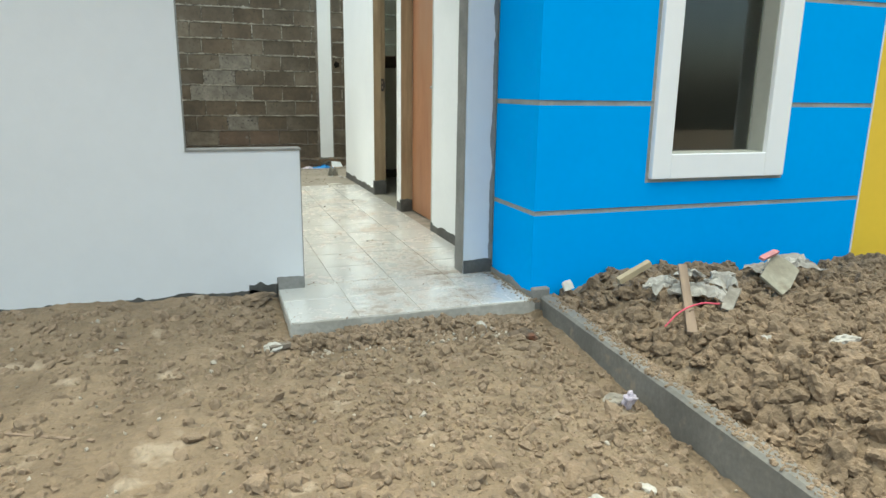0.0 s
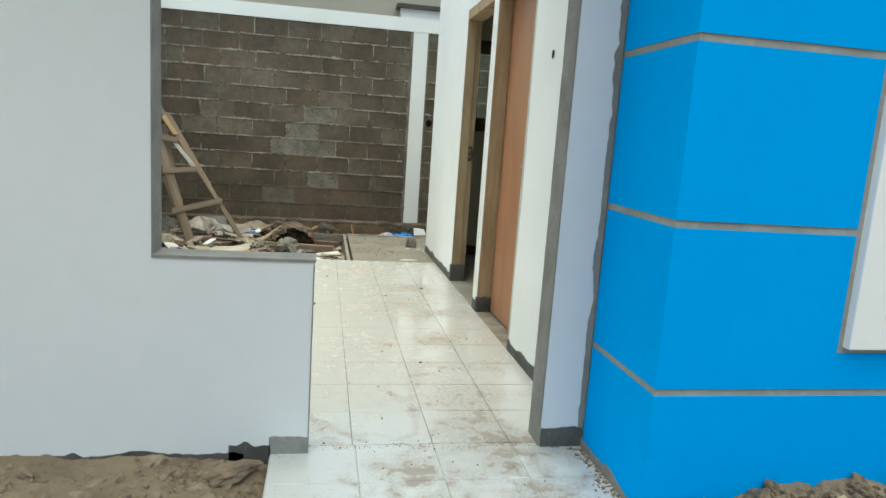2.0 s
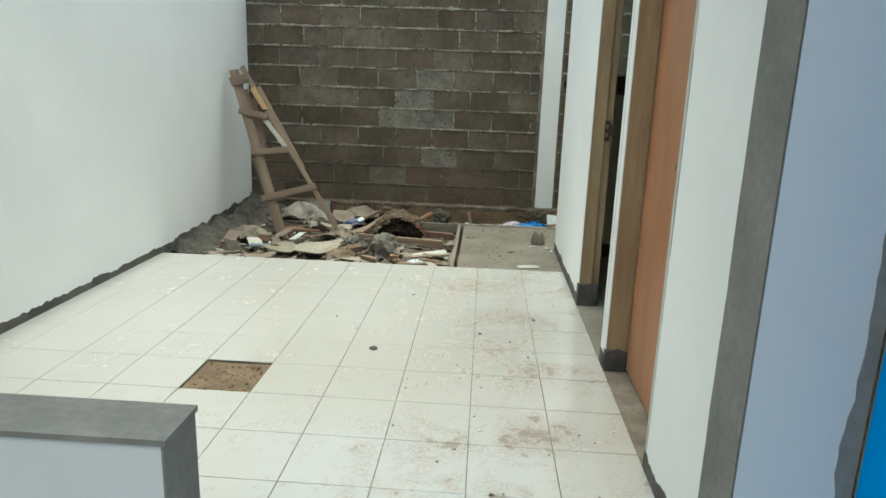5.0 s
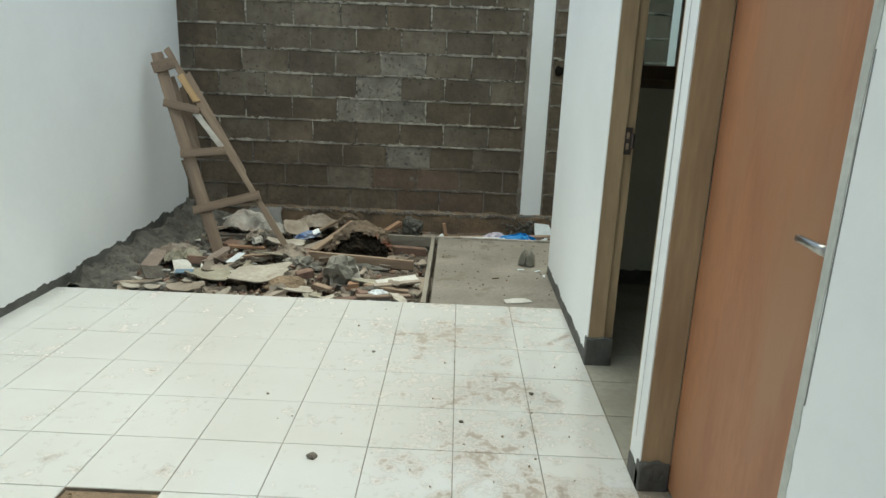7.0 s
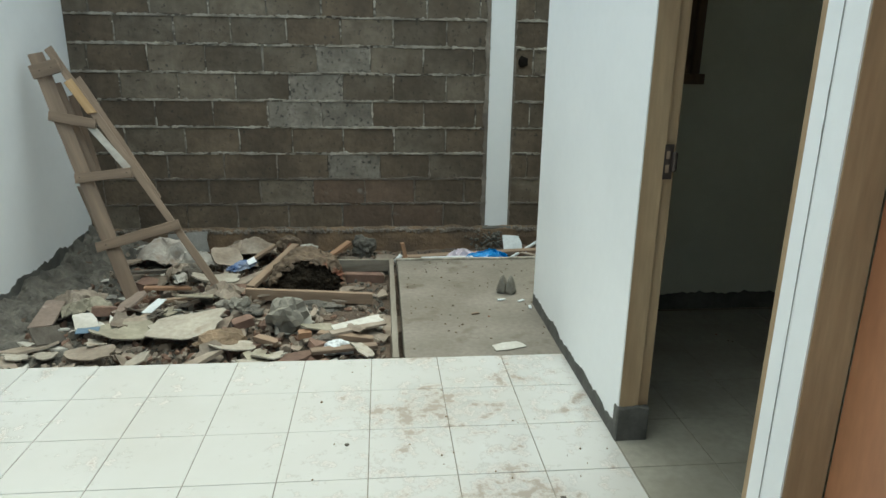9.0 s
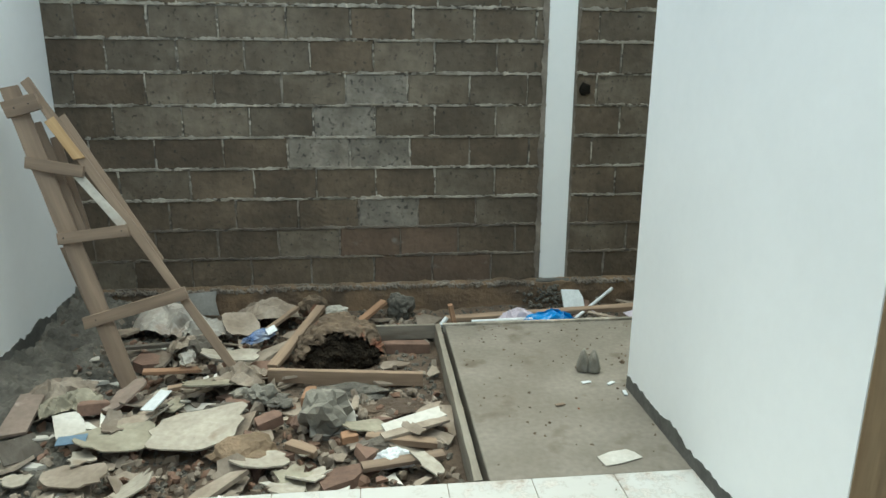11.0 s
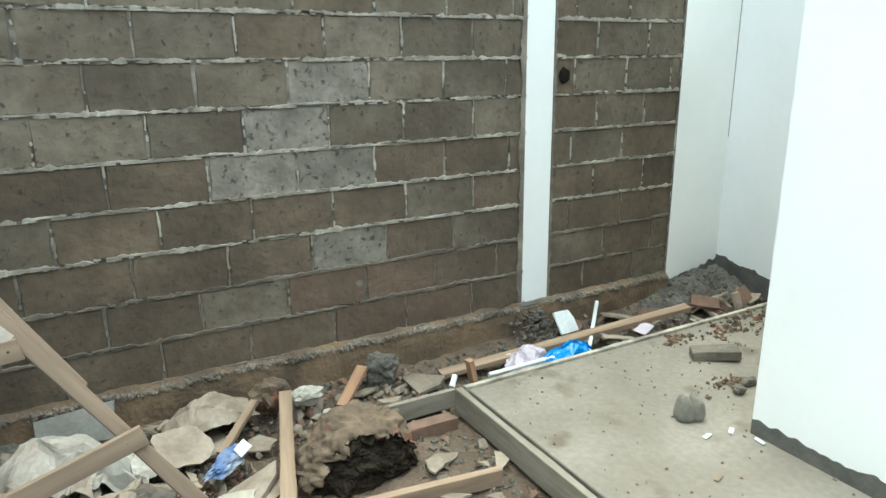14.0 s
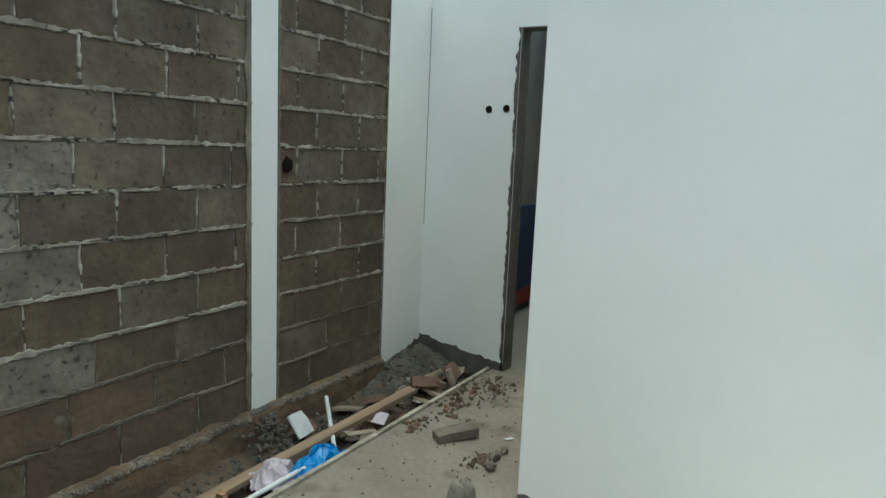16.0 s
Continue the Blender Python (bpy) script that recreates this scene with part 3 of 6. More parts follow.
step_root = root("porch_step", (0.9, 3.3, 0), "low concrete entrance step topped with dirty white tiles", "step", "", "structure")
bm = bmesh.new()
box(bm, 0.308 - 0.9, 1.478 - 0.9, 3.022 - 3.3, 3.60 - 3.3, -0.35, -0.003, bevel=0.004)
part("step_body", bm, M_STEP, step_root, "rough grey concrete body")

bm = bmesh.new()
last = None


def kerb_x(y):
    """The near edge of the kerb."""
    return 1.395 + (y - 1.3) * 0.065


for y in frange(-0.9, 3.045, 0.04):
    xl = kerb_x(y)
    w = [0.004 * noise.noise(Vector((y * 6, k, 3))) for k in range(5)]
    cur = [bm.verts.new(v) for v in ((xl - 0.004, y, -0.40), (xl + w[0], y, 0.002 + w[1]), (xl + 0.012, y, 0.012 + w[1]), (xl + 0.066, y, 0.012 + w[2]), (xl + 0.078 + w[3], y, 0.002), (xl + 0.082, y, -0.40))]
    if last:
        for k in range(5):
            bm.faces.new((last[k], cur[k], cur[k + 1], last[k + 1]))
    last = cur
bm.faces.new(last)
thing("kerb", bm, M_KERB, "low damp grey cement kerb beside the trodden soil", "", "", "structure")
boxes("kerb_end", [(1.47, 1.56, 3.03, 3.069, -0.1, 0.05)], M_CEMENT, "rough cement stub at the foot of the blue wall", bevel=0.006)

# yard behind
def yard_height(x, y):
    z = -0.13 + 0.02 * fbm(x, y, 3, 3) + 0.012 * fbm(x, y, 11, 6)
    bank = max(0.0, 1 - (x + 1.42) / (0.32 + 0.22 * max(0, (y - 7.2) / 2)))
    z += bank * (0.13 + 0.05 * max(0, (y - 8.4))) * min(1, max(0, (y - 7.1) / 0.4))
    z += 0.06 * bank * fbm(x, y, 9, 9)
    if y > 8.74:
        z += 0.13 * math.exp(-((x - 2.85) ** 2 / 0.16 + (y - 9.2) ** 2 / 0.10))
        z += 0.05 * max(0, (y - 9.0) / 0.27)
    if y < 7.32:
        z += 0.09 * (7.32 - y) / 0.12
    return z


sheet("yard_soil", frange(-1.46, 2.985, 0.018), frange(7.2, 9.27, 0.018), yard_height, M_PIT, "dark damp soil of the unfinished back yard", "ground")
boxes("slab", [(0.752, 2.985, 7.203, 8.70, -0.10, -0.004), (2.985, 3.105, 7.85, 8.62, -0.10, -0.004)], M_SLAB, "dirty grey concrete slab in the back yard", bevel=0.004)


def bank_height(x, y):
    """Lumpy mortar droppings banked against the side wall."""
    edge = -0.98 + 0.10 * (y - 7.2) / 2 + 0.10 * fbm(0.3, y, 4, 12)
    rough = 0.5 - abs(noise.noise(Vector((x * 14, y * 14, 2.0)))) * 1.4 + 0.35 * fbm(x, y, 34, 8)
    return yard_height(x, y) + 0.014 + 0.034 * rough + 0.045 * (0.3 - abs(noise.noise(Vector((x * 6, y * 6, 4.0))))) - 0.25 * max(0.0, x - edge)


def mound_height(x, y):
    """Lumpy mortar mound in the yard's far corner."""
    out = max(0.0, ((x - 2.82) / 0.62) ** 2 + ((y - 9.2) / 0.34) ** 2 - 0.8 + 0.4 * fbm(x, y, 5, 4))
    rough = 0.5 - abs(noise.noise(Vector((x * 14, y * 14, 7.0)))) * 1.4 + 0.35 * fbm(x, y, 34, 8)
    return yard_height(x, y) + 0.008 + 0.034 * rough - 0.15 * out


sheet("mortar_bank", frange(-1.46, -0.66, 0.011), frange(7.25, 9.25, 0.011), bank_height, M_BANK, "rough grey mortar droppings banked along the side wall", "ground", smooth=False)
sheet("mortar_mound", frange(2.10, 2.985, 0.011), frange(8.77, 9.26, 0.011), mound_height, M_BANK, "rough grey mortar mound in the yard corner", "ground", smooth=False)
boxes("slab_base", [(0.40, 0.69, 8.755, 8.76, -0.12, -0.05)], M_BANK, "mortar behind the formwork")

boxes("wall_back", [(-1.60, 2.53, 9.276, 9.40, -0.3, 2.32)], M_JOINT, "unplastered concrete block wall with pale mortar joints")
boxes("beam", [(-1.60, 3.0, 9.262, 9.41, 2.32, 2.47)], M_WHITE, "white painted ring beam on the block wall")
boxes("column", [(1.432, 1.603, 9.266, 9.40, 0.088, 2.32)], M_WHITE, "white painted concrete column in the block wall")
boxes("column_foot", [(1.40, 1.64, 9.24, 9.40, -0.2, 0.088)], M_DARKCEM, "dark rough foot of the column", bevel=0.012)
boxes("wall_pilaster", [(2.53, 2.985, 9.262, 9.40, -0.3, 2.32)], M_WHITE, "white painted end of the back wall")
ragged_band("trim", (2.53, 9.262), (2.985, 9.262), (0, -1), -0.2, 0.04, 0.03, M_DARKCEM, "dark bare foot of the back wall", 41, rise=0.06)
boxes("wall_yard_east", [(2.985, 3.105, 8.62, 9.41, -0.3, 2.47), (2.985, 3.105, 7.85, 8.62, 2.15, 2.47)], M_WHITE, "white painted yard wall with an unfinished doorway")
ragged_band("trim", (2.985, 8.62), (2.985, 9.262), (-1, 0), -0.2, 0.05, 0.03, M_DARKCEM, "dark bare foot of the yard wall", 44, rise=0.08)
ragged_edge("trim", (2.985, 8.622), (0.0, 1.0), (-1, 0), 0.0, 2.15, 0.022, 0.02, M_DARKCEM, "ragged bare plaster edge of the doorway", 23)
# open on top; the darkened wall colour stands in for a roof's shade
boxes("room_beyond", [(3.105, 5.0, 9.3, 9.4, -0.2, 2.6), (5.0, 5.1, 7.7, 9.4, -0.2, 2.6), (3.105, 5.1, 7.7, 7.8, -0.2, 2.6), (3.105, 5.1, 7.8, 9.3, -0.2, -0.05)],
      M_DARKROOM, "plain grey plastered space behind the doorway, its colour darkened for shade")
boxes("neighbour_wall", [(-8, 9, 12.0, 12.2, -0.3, 3.3)], M_NEIGH, "beige wall of the house behind", kind="backdrop")
boxes("neighbour_gable", [(1.52, 5.0, 11.75, 11.95, -0.3, 3.02)], M_WHITE, "white gable wall of the house behind", kind="backdrop")
boxes("neighbour_verge", [(1.46, 5.0, 11.7, 11.98, 3.02, 3.08)], M_ROOFT, "dark roof edge of the house behind", kind="backdrop")

# ---- doors and frames ----
def lever_mesh():
    """A round rose, a short neck and a bent lever of round bar."""
    bm = bmesh.new()
    for depth, r1, r2, off in ((0.006, 0.025, 0.022, 0.003), (0.045, 0.009, 0.008, 0.026)):
        for v in bmesh.ops.create_cone(bm, segments=20, radius1=r1, radius2=r2, depth=depth, cap_ends=True)["verts"]:
            v.co = Vector((-v.co.z - off, v.co.x, v.co.y))
    path = [(-0.046, -0.004, 0.0, 0.011), (-0.052, 0.012, 0.001, 0.0105), (-0.053, 0.05, 0.002, 0.009), (-0.051, 0.085, 0.001, 0.0085), (-0.046, 0.108, -0.002, 0.008)]
    rings = []
    for x, y, z, r in path:
        rings.append([bm.verts.new((x + 0.75 * r * math.cos(2 * math.pi * k / 14), y, z + r * math.sin(2 * math.pi * k / 14))) for k in range(14)])
    for a, b in zip(rings, rings[1:]):
        for k in range(14):
            bm.faces.new((a[k], a[(k + 1) % 14], b[(k + 1) % 14], b[k]))
    bm.faces.new(rings[0])
    bm.faces.new(rings[-1][::-1])
    return bm


def frame_bar(name, r, at, parent):
    bm = bmesh.new()
    box(bm, r[0] - at[0], r[1] - at[0], r[2] - at[1], r[3] - at[1], r[4], r[5], bevel=0.0012)
    return part(name, bm, M_FRAME, parent)


def frame_foot(r, at, parent, seed):
    """The cement-smeared foot of a jamb, with an uneven top."""
    bm = bmesh.new()
    box(bm, r[0] - at[0], r[1] - at[0], r[2] - at[1], r[3] - at[1], -0.005, r[4], bevel=0.005)
    bmesh.ops.subdivide_edges(bm, edges=list(bm.edges), cuts=5, use_grid_fill=True)
    for v in bm.verts:
        if v.co.z > 0.02:
            v.co += Vector((0, 0.004 * noise.noise(v.co * 45 + Vector((seed, 0, 0))), 0.016 * noise.noise(v.co * 30 + Vector((0, seed, 0)))))
    return part("jamb_foot", bm, M_DARKCEM, parent, "dark cement-smeared foot")


door = root("door_1", (1.598, 4.735, 0.01), "closed orange-brown plywood door with a steel lever handle", "door", "", "structure")
bm = bmesh.new()
box(bm, 0, 0.021, 0, 0.797, 0, 2.02, bevel=0.002)
part("door_leaf", bm, M_DOOR, door, "orange-brown plywood leaf")
handle = part("door_handle", lever_mesh(), M_METAL, door, "small steel lever handle", smooth=True)
handle.location = (0, 0.085, 0.99)
frame_1 = root("door_frame_1", (1.5, 5.05, 0), "raw brown timber door frame with knots", "door frame", "", "structure")
for name, r in (("jamb", (1.5045, 1.597, 5.5335, 5.564, 0.09, 2.03)), ("jamb", (1.5045, 1.597, 4.731, 4.734, 0.0, 2.03)), ("head", (1.503, 1.60, 4.735, 5.533, 2.032, 2.098))):
    frame_bar(name, r, (1.5, 5.05), frame_1)
frame_foot((1.497, 1.597, 5.522, 5.564, 0.10), (1.5, 5.05), frame_1, 3)
frame_2 = root("door_frame_2", (1.5, 6.05, 0), "raw brown timber frame of a doorway without a door", "door frame", "", "structure")
for name, r in (("jamb", (1.5045, 1.575, 6.4735, 6.504, 0.12, 2.03)), ("stop", (1.575, 1.615, 6.486, 6.504, 0.12, 2.03)), ("jamb", (1.5045, 1.62, 5.651, 5.675, 0.0, 2.03)), ("head", (1.503, 1.62, 5.676, 6.473, 2.03, 2.098))):
    frame_bar(name, r, (1.5, 6.05), frame_2)
frame_foot((1.494, 1.615, 6.462, 6.504, 0.13), (1.5, 6.05), frame_2, 7)
bm = bmesh.new()
box(bm, 0.072, 0.102, 0.4205, 0.4235, 0.968, 1.082, bevel=0.001)
latch = part("strike_plate", bm, M_RUST, frame_2, "dark metal strike plate")
for z in (0.99, 1.035):
    bm = bmesh.new()
    box(bm, 0.078, 0.090, 0.4193, 0.4203, z, z + 0.026)
    part("strike_hole", bm, M_WOODL, latch, "pale cut slot")
bm = bmesh.new()
box(bm, 0.096, 0.110, 0.402, 0.4203, 0.995, 1.06, bevel=0.004)
part("strike_lip", bm, M_RUST, latch)

win2 = root("window_2", (1.98, 7.79, 1.22), "brown timber window with a glass pane in the inner room", "window", "", "structure")
for name, r in (("frame_side", (-0.28, -0.24, -0.10, 0.04, 0.05, 0.85)), ("frame_side", (0.22, 0.26, -0.10, 0.04, 0.05, 0.85)), ("frame_sill", (-0.30, 0.28, -0.12, 0.04, 0.0, 0.05)), ("frame_top", (-0.24, 0.22, -0.10, 0.04, 0.80, 0.85)),
                ("sash_side", (-0.24, -0.18, -0.075, -0.035, 0.05, 0.80)), ("sash_side", (0.15, 0.22, -0.075, -0.035, 0.05, 0.80)), ("sash_rail", (-0.18, 0.15, -0.075, -0.035, 0.05, 0.13)), ("sash_rail", (-0.18, 0.15, -0.075, -0.035, 0.73, 0.80))):
    bm = bmesh.new()
    box(bm, *r, bevel=0.003)
    part(name, bm, M_FRAMED, win2)
glass = bpy.data.materials.new("window_glass")
glass.use_nodes = True
g = glass.node_tree.nodes["Principled BSDF"]
g.inputs["Transmission Weight"].default_value, g.inputs["Roughness"].default_value, g.inputs["Base Color"].default_value = 1.0, 0.02, (0.72, 0.85, 0.86, 1)
bm = bmesh.new()
box(bm, -0.179, 0.149, -0.057, -0.053, 0.131, 0.729)
pane = part("pane", bm, glass, win2, "slightly blue glass pane")
pane.visible_shadow = False
boxes("strip_panel", [(4.1, 4.98, 9.25, 9.298, 0.17, 0.93)], M_NAVY, "dark navy panel leaning in the space beyond the doorway", kind="structure")

boxes("strip_low", [(4.1, 4.98, 9.25, 9.298, 0.03, 0.17)], M_RED, "dark red band under the navy panel", kind="structure")
boxes("trim", [(2.984, 3.106, 8.612, 8.62, -0.1, 2.15), (2.984, 3.106, 7.86, 8.612, 2.142, 2.15)], M_DARKCEM, "dark bare cement reveal of the unfinished doorway")
# holes are solid shapes set on the walls, their inner shade painted black
for y, z in ((8.815, 1.662), (8.695, 1.668)):
    bm = bmesh.new()
    made = bmesh.ops.create_cone(bm, segments=20, radius1=0.023, radius2=0.021, depth=0.004, cap_ends=True)["verts"]
    for v in made:
        v.co = Vector((v.co.z + 2.983, v.co.x + y, v.co.y + z))
    thing("pipe_hole", bm, M_GAP, "round dark pipe hole in the white yard wall", "pipe hole", "holes in the yard wall", "structure")
bm = bmesh.new()
made = bmesh.ops.create_cone(bm, segments=14, radius1=0.016, radius2=0.014, depth=0.004, cap_ends=True)["verts"]
for v in made:
    v.co = Vector((v.co.z + 1.498, v.co.x * 0.8 + 4.39, v.co.y * 1.3 + 1.555))
thing("wire_hole", bm, M_GAP, "small dark wiring hole in the white wall", "wall hole", "", "structure")
bm = bmesh.new()
lump(bm, (1.672, 9.262, 1.298), 0.032, 3, 2, 0.5, (1, 0.4, 1.2))
thing("block_hole", bm, M_GAP, "dark hole broken into the block wall", "wall hole", "", "structure")

bm = bmesh.new()
made = bmesh.ops.create_cone(bm, segments=14, radius1=0.018, radius2=0.016, depth=0.004, cap_ends=True)["verts"]
for v in made:
    v.co = Vector((v.co.z - 1.388, v.co.x + 5.883, v.co.y + 1.602))
thing("wire_hole", bm, M_GAP, "small dark wiring hole in the white side wall", "wall hole", "", "structure")

ragged_edge("trim", (1.430, 9.266), (-1.0, 0.0), (0, -1), 0.09, 2.32, 0.030, 0.016, M_MORTAR_D, "rough mortar edge beside the column", 61)
ragged_edge("trim", (1.605, 9.266), (1.0, 0.0), (0, -1), 0.09, 2.32, 0.014, 0.014, M_MORTAR_D, "rough mortar edge beside the column", 62)
ragged_edge("trim", (2.532, 9.266), (-1.0, 0.0), (0, -1), 0.09, 2.32, 0.012, 0.016, M_MORTAR_D, "rough mortar edge beside the painted end", 63)
ragged_edge("crack", (2.985, 9.262), (-1.0, 0.0), (0, -1), 0.9, 2.3, 0.001, 0.005, M_CEMENT, "open dark crack in the corner of the yard walls", 51)
ragged_edge("crack", (1.50, 5.600), (0.0, 1.0), (-1, 0), 0.15, 1.9, 0.0015, 0.004, M_CEMENT, "thin dark crack in the plaster between the doorways", 52, thick=0.001)
ragged_edge("filler", (1.50, 4.73), (0.0, -1.0), (-1, 0), 0.02, 2.1, 0.024, 0.006, M_PUTTY, "pale grey filler along the doorway edge", 53, thick=0.0012)
ragged_edge("crack", (1.50, 4.704), (0.0, -1.0), (-1, 0), 0.75, 1.35, 0.0015, 0.003, M_CEMENT, "thin dark crack beside the filler", 54, thick=0.001)

# ---- mortar, footing ----


def bead(bm, x0, x1, z, h, y, seed, gaps=0.35):
    """An uneven line of squeezed-out mortar along a bed joint."""
    k = int((x1 - x0) / 0.009)
    last = None
    for i in range(k + 1):
        x = x0 + (x1 - x0) * i / k
        n1, n2 = noise.noise(Vector((x * 5, seed, 0))), noise.noise(Vector((x * 31, seed, 5)))
        n3 = noise.noise(Vector((x * 83, seed, 9)))
        a = h * (0.60 + 0.8 * n1 + 0.8 * n2 + 0.5 * n3)
        if a < h * gaps:
            last = None
            continue
        zz = z + 0.005 * n1 + 0.003 * n2 + 0.002 * n3
        ring = [bm.verts.new(v) for v in ((x, y + 0.006, zz - a / 2), (x, y - 0.003 - 0.15 * a - 0.004 * abs(n3), zz - a * (0.3 + 0.25 * n3)), (x, y - 0.004 - 0.15 * a - 0.006 * abs(n2), zz + a * (0.35 + 0.25 * n2)), (x, y + 0.006, zz + a / 2))]
        if last:
            for p in range(3):
                bm.faces.new((last[p], ring[p], ring[p + 1], last[p + 1]))
        last = ring


def upright_bead(bm, x, z0, z1, h, y, seed):
    """Mortar in an upright joint: a broken, wandering line."""
    last = None
    k = int((z1 - z0) / 0.008)
    for i in range(k + 1):
        z = z0 + (z1 - z0) * i / k
        n1, n2 = noise.noise(Vector((seed * 3.7, z * 9, 0))), noise.noise(Vector((seed, z * 45, 5)))
        a = h * (0.42 + 1.0 * n1 + 1.2 * n2)
        if a < h * 0.35:
            last = None
            continue
        xx = x + 0.006 * noise.noise(Vector((seed, z * 14, 9)))
        ring = [bm.verts.new(v) for v in ((xx - a / 2, y + 0.006, z), (xx - a * 0.3, y - 0.003 - 0.12 * a, z), (xx + a * 0.35, y - 0.003 - 0.12 * a, z), (xx + a / 2, y + 0.006, z))]
        if last:
            for p in range(3):
                bm.faces.new((last[p], ring[p], ring[p + 1], last[p + 1]))
        last = ring


COURSE, FOOT_Z = 0.1868, 0.080
# upright joints, course by course from the footing: left of the column, then right of it
JOINTS = [
    ((-1.10, -0.76, -0.40, -0.03, 0.36, 0.736, 1.117), (1.868, 2.242)),
    ((-1.32, -0.96, -0.591, -0.222, 0.153, 0.531, 0.899, 1.271), (2.011, 2.378)),
    ((-1.22, -0.862, -0.471, -0.096, 0.274, 0.646, 1.010), (1.737, 2.125)),
    ((-1.13, -0.723, -0.349, 0.023, 0.386, 0.750, 1.126), (1.908, 2.282)),
    ((-1.28, -0.908, -0.516, -0.141, 0.232, 0.596, 0.968, 1.340), (1.739, 2.106)),
    ((-1.127, -0.737, -0.351, 0.020, 0.386, 0.750, 1.126), (1.909, 2.262)),
    ((-1.321, -0.924, -0.538, -0.155, 0.218, 0.584, 0.960, 1.316), (1.750, 2.112, 2.45)),
    ((-1.125, -0.732, -0.357, 0.018, 0.387, 0.748, 1.125), (1.897, 2.26)),
    ((-1.273, -0.878, -0.493, -0.111, 0.257, 0.622, 0.983, 1.361), (1.745, 2.11)),
    ((-1.10, -0.71, -0.33, 0.04, 0.41, 0.77, 1.14), (1.90, 2.27)),
    ((-1.29, -0.90, -0.51, -0.13, 0.24, 0.61, 0.98, 1.35), (1.74, 2.12)),
    ((-1.12, -0.73, -0.35, 0.02, 0.39, 0.75, 1.13), (1.90, 2.26)),
]
SPANS = ((-1.44, 1.435), (1.610, 2.53))
for rows, mat, label in (((0, 1, 2), M_MORTAR_D, "dull squeezed-out mortar lines"), (range(3, 12), M_MORTAR, "pale squeezed-out mortar lines")):
    bm = bmesh.new()
    for c in rows:
        for a, b in SPANS:
            bead(bm, a, b, 0.076 + c * COURSE, 0.017 if c < 3 else 0.021, 9.271, c * 3.3 + a, 0.2)
            bead(bm, a, b, 0.083 + c * COURSE, 0.012, 9.270, c * 5.1 + a + 40, 0.4)
        z0 = FOOT_Z + c * COURSE
        for xs in JOINTS[c]:
            for x in xs:
                upright_bead(bm, x - 0.003, z0, z0 + COURSE - 0.006, 0.013, 9.271, x + c * 2.3)
    tagged(part("mortar_bead", bm, mat, bpy.data.objects["wall_back"], label), kind="stuff")

bm = bmesh.new()
xs = frange(-1.46, 2.53, 0.02)
prof = ((9.285, 0.093), (9.265, 0.088), (9.235, 0.066), (9.228, 0.01), (9.225, -0.08), (9.21, -0.2))
rows = []
for x in xs:
    rows.append([bm.verts.new((x, y + 0.010 * noise.noise(Vector((x * 9, k * 2.0, 1))), z + (0.022 if k in (1, 2) else 0.006) * noise.noise(Vector((x * 8, k * 1.1, 7))) + (0.010 if k in (1, 2) else 0) * noise.noise(Vector((x * 30, k, 2)))))
                 for k, (y, z) in enumerate(prof)])
for a, b in zip(rows, rows[1:]):
    for k in range(len(prof) - 1):
        bm.faces.new((a[k], b[k], b[k + 1], a[k + 1]))
thing("footing", bm, M_FOOTING, "rough earthy footing under the block wall", "", "", "structure")
crest = []
for i in range(3000):
    x = random.uniform(-1.38, 2.5)
    if 1.40 < x < 1.64:
        continue
    crest.append((x, 9.252 + random.uniform(-0.022, 0.012), 0.066 + 0.014 * noise.noise(Vector((x * 7, 0, 2))) + random.uniform(-0.012, 0.010), random.uniform(0.004, 0.012)))
scatter("footing_mortar", crest, M_MORTAR_D, "lumpy grey mortar along the top of the footing", "mortar", sub=2, jag=0.5, seed=71)
foot = []
for i in range(220):
    t = random.random()
    foot.append((random.gauss(1.50, 0.05 + 0.12 * t), 9.245 - 0.16 * t + random.uniform(-0.02, 0.01), 0.05 - 0.16 * t, random.uniform(0.004, 0.013)))
scatter("column_mortar", foot, M_BANK, "rough dark mortar lumps at the column foot", "mortar", sub=2, jag=0.6, seed=73)

# ---- formwork round the slab ----
timber("edge_board", (0.712, 7.205, -0.058), (0.712, 8.72, -0.052), 0.030, 0.115, M_WOODG, label="weathered timber formwork board along the slab", category="board", seed=2)
timber("edge_board", (0.33, 8.742, -0.045), (0.70, 8.738, -0.045), 0.024, 0.085, M_WOODG, label="grey timber formwork board beside the pit", category="board", seed=3)
timber("rim_strip", (0.74, 8.715, -0.02), (2.97, 8.715, -0.02), 0.025, 0.055, M_MORTAR, label="thin pale cement rim at the back edge of the slab", category="rim", seed=4)

# ---- trestle ----
NRM = (0.25, -0.94, 0.20)
O = Vector((-0.8, 8.28, -0.08))
lean = root("trestle", O, "home-made weathered timber trestle leaning on the white side wall", "trestle")


def stick(name, p, q, w, t, mat, off=0.0, label="", seed=1, end=0.004):
    n = Vector(NRM).normalized() * off
    p, q = (Vector((x, y + 0.06 * z, z)) for x, y, z in (p, q))
    timber(name, p - O + n, q - O + n, w, t, mat, lean, NRM, label, rough_end=end, seed=seed)


def nail(x, y, z, off):
    bm = bmesh.new()
    bmesh.ops.create_icosphere(bm, subdivisions=1, radius=0.0045)
    ob = part("nail", bm, M_RUST, lean, "small rusty nail head")
    ob.location = Vector((x, y + 0.06 * z, z)) - O + Vector(NRM).normalized() * off


